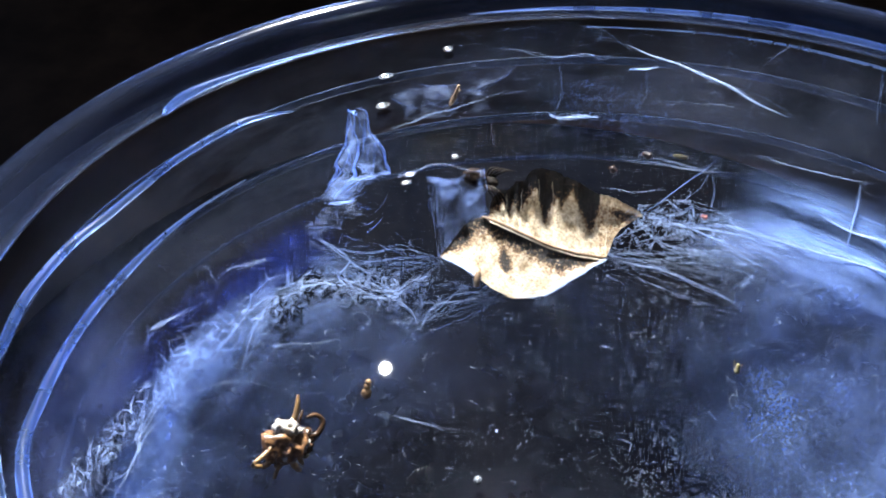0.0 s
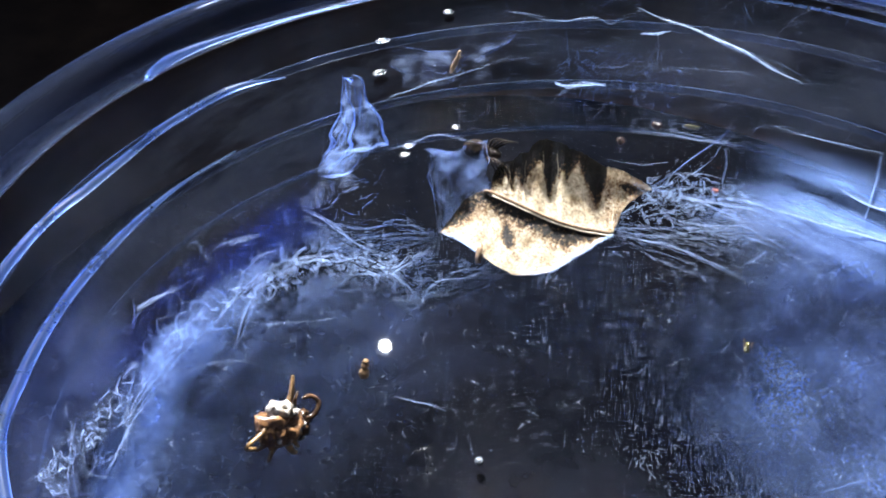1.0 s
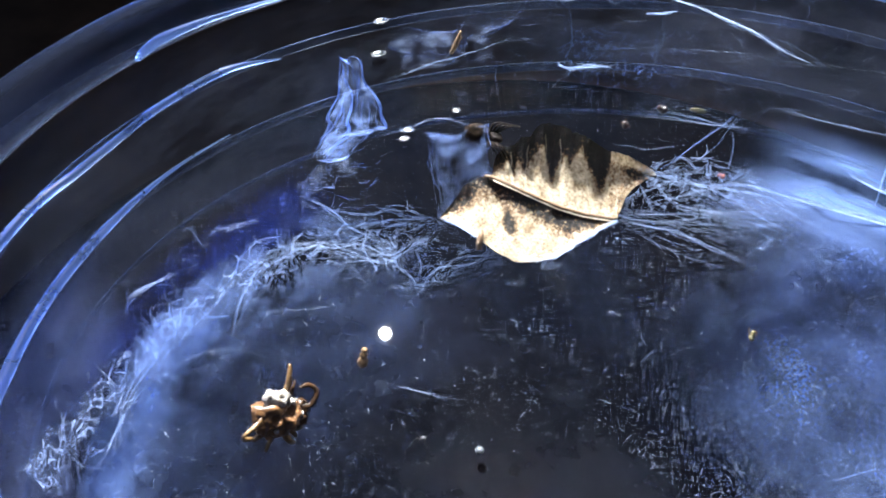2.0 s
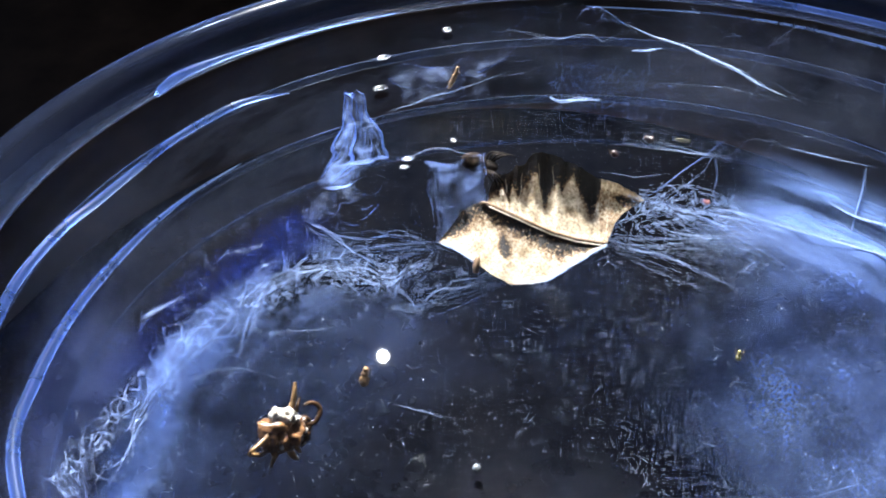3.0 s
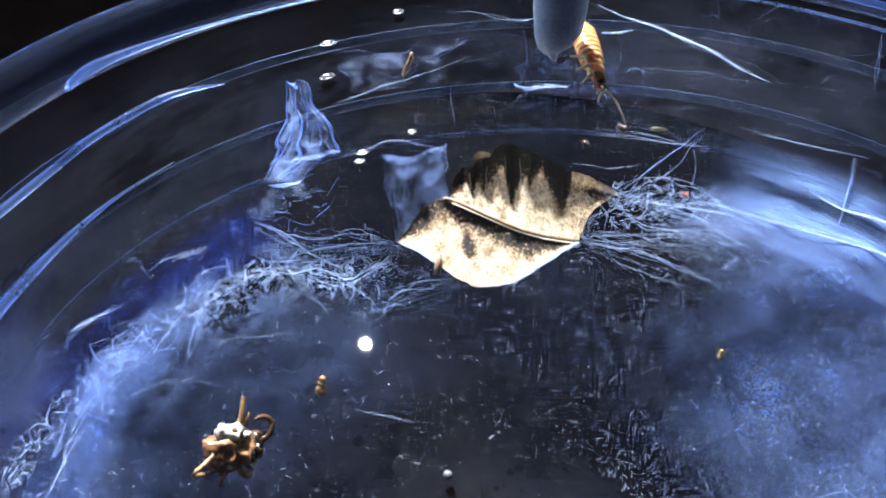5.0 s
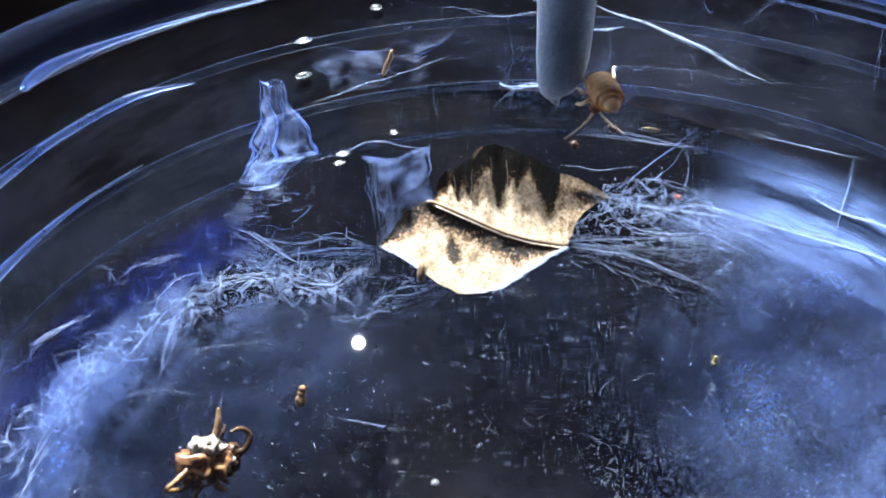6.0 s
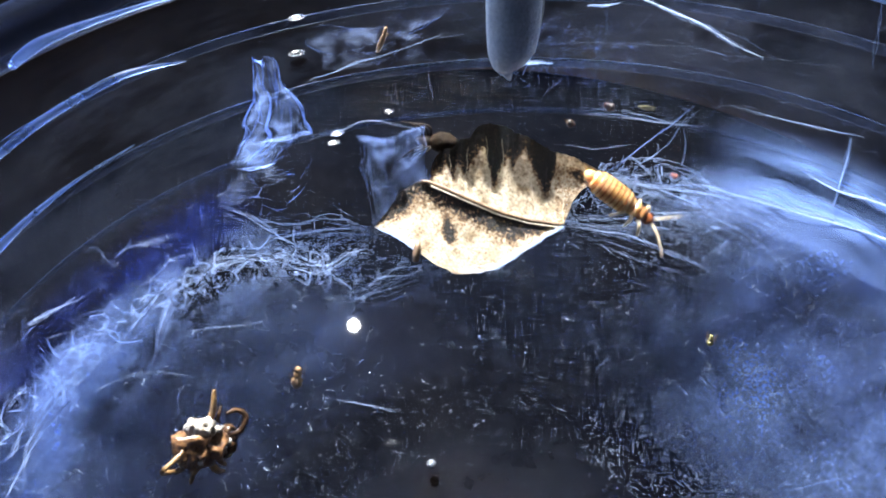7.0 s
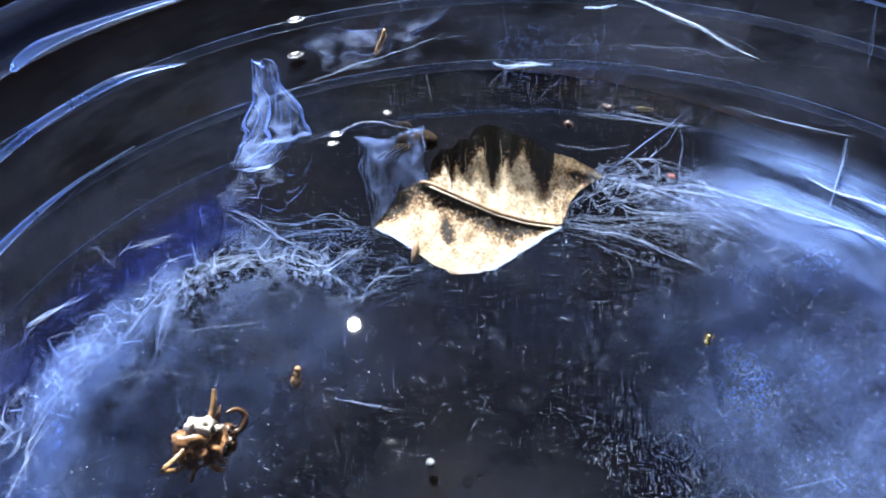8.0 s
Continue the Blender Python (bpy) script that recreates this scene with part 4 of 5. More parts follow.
def build_moorings():
    """Silk that ties the leaf to the dish."""
    rng = random.Random(41)
    t = Threads()
    tip_l, tip_r = Vector((-0.0003, 0.0588, 0.0388)), Vector((0.0238, 0.0622, 0.0435))
    low = Vector((0.0075, 0.0545, 0.0385))
    for _ in range(14):
        t.wild([tip_l + Vector((rng.gauss(0, 1), rng.gauss(0, 1), rng.gauss(0, 1))) * 0.0004, surf(rng.gauss(118, 7), rng.gauss(0.034, 0.002), 0.0005)], rng.uniform(0.003, 0.008) * MM, 12, 0.0004, rng)
    for _ in range(8):
        t.wild([tip_r + Vector((rng.gauss(0, 1), rng.gauss(0, 1), rng.gauss(0, 1))) * 0.0006, surf(rng.uniform(50, 74), rng.gauss(0.0385, 0.002), 0.0005)], rng.uniform(0.003, 0.008) * MM, 12, 0.0004, rng)
    for _ in range(6):
        s = Vector((0.0195, 0.0590, 0.0400)) + Vector((rng.gauss(0, 1), rng.gauss(0, 1), rng.gauss(0, 1))) * 0.0005
        t.wild([s, surf(rng.uniform(50, 72), rng.gauss(0.0315, 0.003), 0.0005)], rng.uniform(0.003, 0.008) * MM, 12, 0.0004, rng)
    for _ in range(6):
        s = low + Vector((rng.gauss(0, 0.002), rng.gauss(0, 0.0004), rng.gauss(0, 0.0004)))
        t.wild([s, surf(rng.gauss(114, 6), rng.gauss(0.027, 0.003), 0.0005)], rng.uniform(0.003, 0.008) * MM, 12, 0.0004, rng)
    t.wild([tip_r, Vector((0.0285, 0.0640, 0.0465)), surf(67.5, 0.0505, 0.0005)], 0.025 * MM, 14, 0.0003, rng)
    return t.build("mooring_silk", M_SILK, "silk moorings tying the dry leaf to the dish")


build_moorings()


# ---- the dry leaf ----
E1, E2, E3 = Vector((1, 0, 0)), Vector((0, 0.766, 0.643)), Vector((0, -0.643, 0.766))
LEAF_O = Vector((0.0112, 0.0607, 0.0419))
RIB = [(-11.6, -3.0), (-10.1, -1.1), (-8.9, 0.57), (-7.2, 1.62), (-6.0, 1.65), (-3.6, 0.57), (-0.9, -0.64), (1.5, -1.7), (4.5, -2.6), (8.3, -3.2)]
LOWER = [(-11.6, -3.05), (-9.6, -3.8), (-7.5, -5.2), (-5.4, -6.7), (-3.3, -7.75), (-0.9, -7.7), (0.9, -7.3), (2.7, -6.4), (4.8, -5.2), (6.9, -3.9), (8.3, -3.3)]
UPPER = [(-5.75, 2.0), (-5.5, 3.4), (-5.0, 4.3), (-4.4, 5.0), (-3.3, 5.1), (-2.4, 6.0), (-1.5, 6.05), (-1.05, 6.9), (-0.15, 7.5), (1.2, 7.5), (2.6, 7.05), (3.0, 6.65), (4.5, 6.1), (5.7, 5.4), (7.2, 4.55), (9.3, 3.9), (11.5, 2.75), (12.6, 1.95)]
UPPER_BASE = [(-5.75, 1.6), (-3.6, 0.57), (-0.9, -0.64), (1.5, -1.7), (4.5, -2.6), (8.3, -3.1), (9.05, -0.95), (9.95, 0.25), (10.85, 0.85), (12.6, 1.9)]
# Lower edge of the dark upper part; its teeth meet the pleat valleys.
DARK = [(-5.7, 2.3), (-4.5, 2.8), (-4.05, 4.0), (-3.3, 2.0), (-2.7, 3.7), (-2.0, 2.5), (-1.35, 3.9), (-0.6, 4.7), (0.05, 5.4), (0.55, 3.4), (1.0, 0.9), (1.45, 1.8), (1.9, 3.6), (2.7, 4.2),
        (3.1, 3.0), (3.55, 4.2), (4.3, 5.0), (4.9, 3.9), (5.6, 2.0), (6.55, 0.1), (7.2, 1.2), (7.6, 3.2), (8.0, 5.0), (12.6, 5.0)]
PLEATS = [(-5.7, -0.3), (-5.0, -0.5), (-4.05, 0.1), (-3.3, -0.5), (-2.7, 0.1), (-2.0, -0.45), (-0.5, 0.2), (1.0, -0.6), (2.3, 0.1), (3.1, -0.25), (4.2, 0.2), (6.5, -0.6), (8.0, 0.2), (12.6, 0.0)]


def build_leaf():
    leaf = thing("dry_leaf", "curled dry brown leaf with pale worn underside, hung in web", "leaf")

    def place(x, y, d):
        return LEAF_O + (E1 * x + E2 * y + E3 * d) * 0.001

    def blade(name, x0, x1, near, far, depth, stain_shade, label, nu=210, nv=56):
        bm = bmesh.new()
        lay = bm.verts.layers.float_color.new("stain_shade")
        grid = []
        for i in range(nu + 1):
            x = x0 + (x1 - x0) * i / nu
            ya, yb = along(near, x), along(far, x) + (0.16 * noise.noise(Vector((x * 2.6, 3, 3))) + 0.14 * noise.noise(Vector((x * 6.0, 1, 3))) if name == "upper_half" else 0.08 * noise.noise(Vector((x * 1.5, 3, 3))))
            row = []
            for k in range(nv + 1):
                v = k / nv
                vert = bm.verts.new(place(x + 0.12 * noise.noise(Vector((x * 1.3, v * 3, 1))), ya + (yb - ya) * v, depth(x, v, abs(yb - ya))))
                s = stain_shade(x, v)
                vert[lay] = (s, s, s, 1)
                row.append(vert)
            grid.append(row)
        for i in range(nu):
            for k in range(nv):
                bm.faces.new((grid[i][k], grid[i + 1][k], grid[i + 1][k + 1], grid[i][k + 1]))
        bmesh.ops.solidify(bm, geom=bm.faces[:], thickness=0.00014)
        return part(name, bm, M_LEAF, leaf, label)

    def d_lower(x, v, h):
        return h * (-0.10 * v + 0.56 * v * v) + 0.35 * noise.noise(Vector((x * 0.5, v * 2.2, 3))) + 0.10 * noise.noise(Vector((x * 2.4, v * 6, 7)))

    def d_upper(x, v, h):
        return h * (-0.52 * v + 0.56 * v * v) + along(PLEATS, x - 0.5 * v) * v ** 0.7 + 0.25 * noise.noise(Vector((x * 0.6, v * 2, 9))) + 0.08 * noise.noise(Vector((x * 3, v * 7, 17)))

    def s_lower(x, v):
        spot = math.exp(-(((x + 3.9) / 0.62) ** 2 + ((v - 0.55) / 0.13) ** 2)) * 1.3
        tip = math.exp(-((x + 9.4) / 1.3) ** 2 - ((v - 0.30) / 0.30) ** 2)
        rim = max(0.0, 1.0 - v * 2.2) * min(1.0, max(0.0, (x + 7) / 5))
        # Shade where the blade turns away on the right, put in as colour.
        right = max(0.0, min(1.0, (x + 0.8) / 3.5)) * max(0.0, 1.25 - v * 1.15)
        arm = 0.34 * max(0.0, 1 - v * 2.4)
        patchy = 0.16 * noise.noise(Vector((x * 0.9, v * 5, 21)))
        # Slope shading painted from the rib downward.
        slope = 0.46 * max(0.0, 1 - v * 1.5)
        return min(1.0, max(0.0, slope + spot + 0.85 * tip + 0.48 * rim + 0.80 * right + arm + 0.06 + patchy))

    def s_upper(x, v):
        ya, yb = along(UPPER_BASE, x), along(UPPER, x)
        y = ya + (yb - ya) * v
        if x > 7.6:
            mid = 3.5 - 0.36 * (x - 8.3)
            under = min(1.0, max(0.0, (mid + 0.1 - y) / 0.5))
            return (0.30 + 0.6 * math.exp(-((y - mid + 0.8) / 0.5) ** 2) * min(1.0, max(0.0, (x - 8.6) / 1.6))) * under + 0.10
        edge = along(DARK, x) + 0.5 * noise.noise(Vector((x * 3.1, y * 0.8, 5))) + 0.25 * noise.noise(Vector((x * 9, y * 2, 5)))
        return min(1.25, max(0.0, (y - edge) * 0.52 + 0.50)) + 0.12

    blade("lower_half", -11.6, 8.3, RIB, LOWER, d_lower, s_lower, "pale lower half of the leaf, shade painted along the rib")
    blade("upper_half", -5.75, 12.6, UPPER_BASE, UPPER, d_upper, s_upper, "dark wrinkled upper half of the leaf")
    bm = bmesh.new()
    pts = [place(x, along(RIB, x) + 0.05, 0.15) for x in [-6.6 + 14.6 * k / 30 for k in range(31)]]
    limb(bm, pts, [0.00022 - 0.00008 * abs(k / 15 - 1) for k in range(31)], 8)
    part("midrib", bm, M_RIB, leaf, "raised brown midrib")
    bm = bmesh.new()
    limb(bm, [p + (E2 * -0.34 + E3 * 0.05) * 0.001 for p in pts[2:]], [0.00010] * 29, 6)
    part("midrib_edge", bm, M_VEIN, leaf, "pale worn edge of the midrib")
    for xa, xb in ((-3.45, -3.6), (-2.1, -1.6), (0.95, 0.15), (2.2, 2.0), (5.9, 4.2), (8.2, 8.6)):
        bm = bmesh.new()
        pts = []
        for k in range(18):
            v = k / 17 * 0.86
            x = xa + (xb - xa) * v ** 0.8 + 0.07 * math.sin(k * 0.9 + xa)
            ya, yb = along(UPPER_BASE, x), along(UPPER, x)
            pts.append(place(x, ya + (yb - ya) * v, d_upper(x, v, abs(yb - ya)) + 0.03))
        limb(bm, pts, [0.00006 - 0.000035 * k / 17 for k in range(18)], 6)
        part("side_vein", bm, M_VEIN, leaf)
    # loose silk felted along the leaf's edges
    rng = random.Random(83)
    t = Threads()
    for lo, hi, n in ((0.4, 7.6, 110), (-11.4, -8.6, 50), (-3.6, 0.6, 20)):
        for _ in range(n):
            x = rng.uniform(lo, hi)
            run = rng.uniform(0.4, 2.2)
            v = 1 - abs(rng.gauss(0, 0.05))
            pts = []
            for k in range(4):
                q = min(x + run * k / 3, 8.2)
                ya, yb = along(RIB, q), along(LOWER, q)
                pts.append(place(q, ya + (yb - ya) * v + rng.gauss(0, 0.10), d_lower(q, v, abs(yb - ya)) + 0.12 + abs(rng.gauss(0, 0.12))))
            t.wild(pts, rng.uniform(0.010, 0.026) * 0.001, 9, 0.0002, rng)
    mesh_of("silk_felt", t.v, t.f, M_SILK_WHITE, leaf, False)["label"] = "white silk felted along the leaf edge"
    bm = bmesh.new()
    limb(bm, [place(-7.35, -6.4, 3.1), place(-7.3, -5.6, 3.3), place(-7.15, -4.9, 3.4), place(-7.1, -4.3, 3.2)], [0.00034, 0.00037, 0.00033, 0.00026], 8)
    part("broken_stalk", bm, M_RIB, leaf, "short broken brown stalk")
    return leaf


build_leaf()


# ---- husk, bugs and bits on the plastic ----
def frame_at(a, z, inset=0.0, turn=0.0):
    """A pose on the dish's inner side, z away from the plastic, x along the side."""
    p = surf(a, z, inset)
    n = (surf(a, z, 0.001) - surf(a, z, 0)).normalized()
    x = (surf(a - 1, z) - surf(a + 1, z)).normalized()
    y = n.cross(x).normalized()
    m = Matrix((x, y, n)).transposed().to_4x4()
    return Matrix.Translation(p) @ m @ pose(0, 0, 0, 0, 0, turn)


def slung(a, z, k, turn=0.0):
    """A pose on silk hung clear of the dish's side."""
    m = frame_at(a, z, 0.0006, turn)
    m.translation = hung(a, z, k)
    return m


def build_husk():
    """A shed spider skin; x to the right of its back, y up the slope."""
    h = thing("shed_skin", "crumpled amber shed spider skin lying on the dish bottom", "insect husk", slung(154.0, 0.0188, 0.885, -36))
    u = 0.00136
    rng = random.Random(5)
    bm = bmesh.new()
    for c, r in (((-0.9, 0.2, 0.9), (1.3, 1.2, 0.9)), ((0.3, -0.2, 1.0), (1.2, 1.1, 0.9)), ((-0.3, -0.8, 0.8), (1.1, 0.9, 0.7)), ((-1.5, -0.3, 0.8), (0.8, 0.9, 0.6))):
        blob(bm, [k * u for k in c], [k * u * 1.16 for k in r], None, 20, 14, 0.65, rng.random() * 9)
    part("carapace", bm, M_HUSK, h, "amber crumpled carapace")
    bm = bmesh.new()
    for c, r in (((-0.5, 1.5, 1.2), (1.0, 0.7, 0.6)), ((0.3, 1.2, 1.3), (0.7, 0.5, 0.5)), ((-1.2, 1.7, 1.0), (0.5, 0.6, 0.4))):
        blob(bm, [k * u for k in c], [k * u for k in r], None, 16, 12, 0.8, rng.random() * 9)
    part("torn_skin", bm, M_HUSK_PALE, h, "whitish torn skin")
    bm = bmesh.new()
    for c, r in (((1.7, -0.6, 0.9), (0.9, 0.9, 0.7)), ((2.2, 0.0, 0.9), (0.6, 0.8, 0.6))):
        blob(bm, [k * u for k in c], [k * u for k in r], None, 16, 12, 0.5, rng.random() * 9)
    part("abdomen_skin", bm, M_HUSK_DARK, h, "dark shrivelled abdomen skin")
    for k, (x, y) in enumerate(((1.0, 0.4), (1.5, -0.1), (0.5, 0.1), (0.1, -0.9), (-0.9, -0.9), (1.0, -0.5))):
        bm = bmesh.new()
        blob(bm, (x * u, y * u, 1.6 * u), (0.32 * u, 0.26 * u, 0.24 * u), None, 10, 8, 0.3, k)
        part("leg_joint", bm, M_HUSK_PALE, h)
    legs = (
        (M_LEG, ((0.4, 1.6, 0.9), (0.5, 2.6, 1.2), (0.5, 3.5, 1.3), (0.6, 4.1, 1.2)), (0.30, 0.30, 0.24, 0.15)),
        (M_HUSK_DARK, ((2.0, 0.2, 1.2), (2.7, 0.4, 1.6), (3.1, 1.4, 1.7), (2.5, 2.0, 1.4), (1.6, 1.9, 1.2)), (0.30, 0.36, 0.30, 0.24, 0.16)),
        (M_LEG, ((-1.6, 0.4, 0.9), (-2.6, 0.0, 1.2), (-3.7, -0.7, 1.0), (-3.2, -1.2, 0.5), (-2.2, -1.5, 0.3)), (0.26, 0.24, 0.2, 0.22, 0.2)),
        (M_LEG, ((-1.4, -0.7, 0.8), (-1.9, -1.2, 0.7), (-2.3, -1.6, 0.3)), (0.36, 0.32, 0.2)),
        (M_LEG, ((-0.7, -1.2, 0.8), (-0.9, -1.9, 0.7), (-0.9, -2.9, 0.3)), (0.28, 0.24, 0.14)),
        (M_LEG, ((0.1, -1.2, 0.9), (0.8, -2.2, 1.0), (1.6, -2.8, 0.6), (2.1, -3.0, 0.3)), (0.36, 0.34, 0.26, 0.16)),
        (M_LEG, ((0.6, -1.0, 0.9), (1.3, -1.8, 1.0), (2.0, -2.4, 0.6)), (0.26, 0.24, 0.16)),
        (M_YELLOW, ((1.6, -1.2, 0.7), (2.1, -1.6, 0.7), (2.6, -1.4, 0.6)), (0.35, 0.4, 0.25)),
        (M_HUSK_DARK, ((1.0, 0.8, 1.1), (0.9, 1.8, 1.2), (1.4, 2.6, 1.0)), (0.24, 0.2, 0.12)),
    )
    for mat, pts, rad in legs:
        bm = bmesh.new()
        line = curve_through([[k * u for k in p] for p in pts], 4 * len(pts))
        radii = [along(list(enumerate(rad)), i / (len(line) - 1) * (len(rad) - 1)) * u * (1 + 0.18 * noise.noise(Vector((i * 0.9, rad[0] * 30, 0)))) * 0.85 for i in range(len(line))]
        limb(bm, line, radii, 8)
        part("leg_skin", bm, mat, h)


def build_bug(name, label, m, size, body, legs=6, legmat=None, slim=0.45):
    """A tiny insect or mite, size long along y."""
    b = thing(name, label, "insect", m)
    for nm, c, r in (("abdomen", -0.22, (slim * 0.5, 0.30, slim * 0.45)), ("thorax", 0.14, (slim * 0.36, 0.16, slim * 0.36)), ("head", 0.36, (slim * 0.3, 0.13, slim * 0.3))):
        bm = bmesh.new()
        blob(bm, (0, c * size, 0.22 * size), [k * size for k in r], None, 12, 8, 0.2, c)
        part(nm, bm, body, b)
    for k in range(legs):
        s, row = (1 if k % 2 else -1), k // 2
        y = (0.28 - 0.17 * row) * size
        bm = bmesh.new()
        limb(bm, [(s * 0.1 * size, y, 0.2 * size), (s * 0.30 * size, y + (0.14 - 0.11 * row) * size, 0.30 * size), (s * 0.40 * size, y + (0.30 - 0.26 * row) * size, 0.02 * size)],
             [0.022 * size, 0.018 * size, 0.010 * size], 5)
        part("leg", bm, legmat or body, b)
    return b


def build_bits():
    build_husk()
    build_bug("dead_ant", "tiny dead brown insect caught on the dish bottom", slung(130.8, 0.0172, 0.885, -25), 0.0026, M_TWIG, 6, M_BUG, 0.5)
    build_bug("spiderling", "tiny dark red spiderling on the dish wall", frame_at(77.8, 0.0490, 0.0004, 60), 0.0011, M_BUG, 8, M_BUG, 0.9)
    build_bug("spiderling", "tiny pale brown spiderling on the dish wall", frame_at(82.1, 0.0462, 0.0004, 30), 0.0009, M_BUG, 8, M_TWIG, 0.9)
    build_bug("red_mite", "tiny red mite in the silk", frame_at(66.9, 0.0408, 0.0008, 70), 0.0008, M_RED, 8, M_RED, 0.9)
    build_bug("yellow_mite", "tiny yellow brown mite on the dish bottom", frame_at(49.3, 0.0205, 0.0004, 10), 0.0016, M_YELLOW, 6, M_LEG, 0.5)
    # a brown twig splinter stuck in the wisp
    tw = thing("twig_splinter", "small brown twig splinter stuck in wall silk", "twig", frame_at(106.0, 0.0584, 0.0008, 0))
    bm = bmesh.new()
    limb(bm, [(-0.0004, -0.0013, 0), (-0.0001, -0.0003, 0.0002), (0.0003, 0.0006, 0.0001), (0.0004, 0.0014, 0.0002)], [0.00018, 0.00028, 0.00022, 0.00012], 7)
    part("splinter", bm, M_TWIG, tw)
    bm = bmesh.new()
    limb(bm, [(0.0001, 0.0001, 0.0001), (0.0006, 0.0007, 0.0002)], [0.00012, 0.00006], 6)
    part("side_sliver", bm, M_TWIG, tw)
    # a bubble on the flat bottom, drawn as a shiny metal ball
    dr = thing("bead", "tiny grey metal ball drawn for a bubble on the dish bottom", "bead", pose(0.0052, 0.0475, 0.0001))
    bm = bmesh.new()
    blob(bm, (0, 0, 0.0006), (0.00066, 0.00066, 0.0006), None, 24, 16)
    part("ball", bm, M_BEAD, dr)
    # clear blobs added where the lamp glints on the wall
    for a, z, w, h in ((114.9, 0.0619, 0.6, 0.3), (115.6, 0.0582, 0.6, 0.35), (112.3, 0.0472, 0.6, 0.3), (112.9, 0.0460, 0.5, 0.2), (105.5, 0.0488, 0.35, 0.2), (106.6, 0.0639, 0.4, 0.3)):
        d = thing("wall_glint", "small clear blob added as a lamp glint on the dish wall", "droplet", frame_at(a, z, 0.0, 0), "droplets on the dish wall")
        bm = bmesh.new()
        blob(bm, (0, 0, 0.0001), (w * 0.0013, h * 0.0007, 0.0003), None, 28, 20)
        part("glint_blob", bm, M_GLASS, d)
    # a yellowish blob painted in for a small reflection on the wall
    fk = thing("yellow_bit", "yellowish green blob added for a coloured glint on the wall", "debris", frame_at(73.1, 0.0493, 0.0004, 0))
    bm = bmesh.new()
    blob(bm, (0, 0, 0.0001), (0.0008, 0.00028, 0.00010), None, 14, 8, 0.6, 4)
    part("glint_bit", bm, M_YELLOW, fk)


build_bits()


# ---- what moves ----
def build_tweezers():
    """Its own space: the tip at the origin, the arms up along z."""
    tw = thing("tweezers", "blunt grey coated tweezers reaching in from above", "tweezers")
    for nm, mat, dx, dy, k, lab in (("front_prong", M_STEEL, -0.0004, -0.0006, 1.20, "lighter grey rounded prong"), ("rear_prong", M_STEEL_SHADED, 0.0004, 0.0014, 1.05, "rear prong with its shade painted in")):
        bm = bmesh.new()
        prof = [(0.0, 0.15), (0.00015, 0.75), (0.0007, 1.45), (0.0018, 2.0), (0.0040, 2.25), (0.010, 2.4), (0.025, 2.5), (0.06, 2.6), (0.11, 2.8)]
        rings = []
        for z, r in prof:
            r = r * 0.00086 * k
            rings.append([bm.verts.new((dx + r * math.cos(a) - 0.0006 * math.exp(-z / 0.001), dy + 0.6 * r * math.sin(a), z + (0.0006 if nm == "rear_prong" else 0) + 0.25 * max(0, r * math.cos(a)) * math.exp(-z / 0.002))) for a in [2 * math.pi * i / 28 for i in range(28)]])
        for a, b in zip(rings, rings[1:]):
            for i in range(28):
                bm.faces.new((a[i], a[(i + 1) % 28], b[(i + 1) % 28], b[i]))
        bm.faces.new(rings[0][::-1])
        bm.faces.new(rings[-1])
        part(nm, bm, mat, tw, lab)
    bm = bmesh.new()
    limb(bm, [(-0.0009, -0.0006, 0.0004), (-0.0008, -0.0006, -0.0001), (-0.0006, -0.0006, -0.0006)], [0.0006, 0.00042, 0.00012], 8)
    part("nib", bm, M_STEEL, tw, "small pale nib at the worn tip")
    return tw


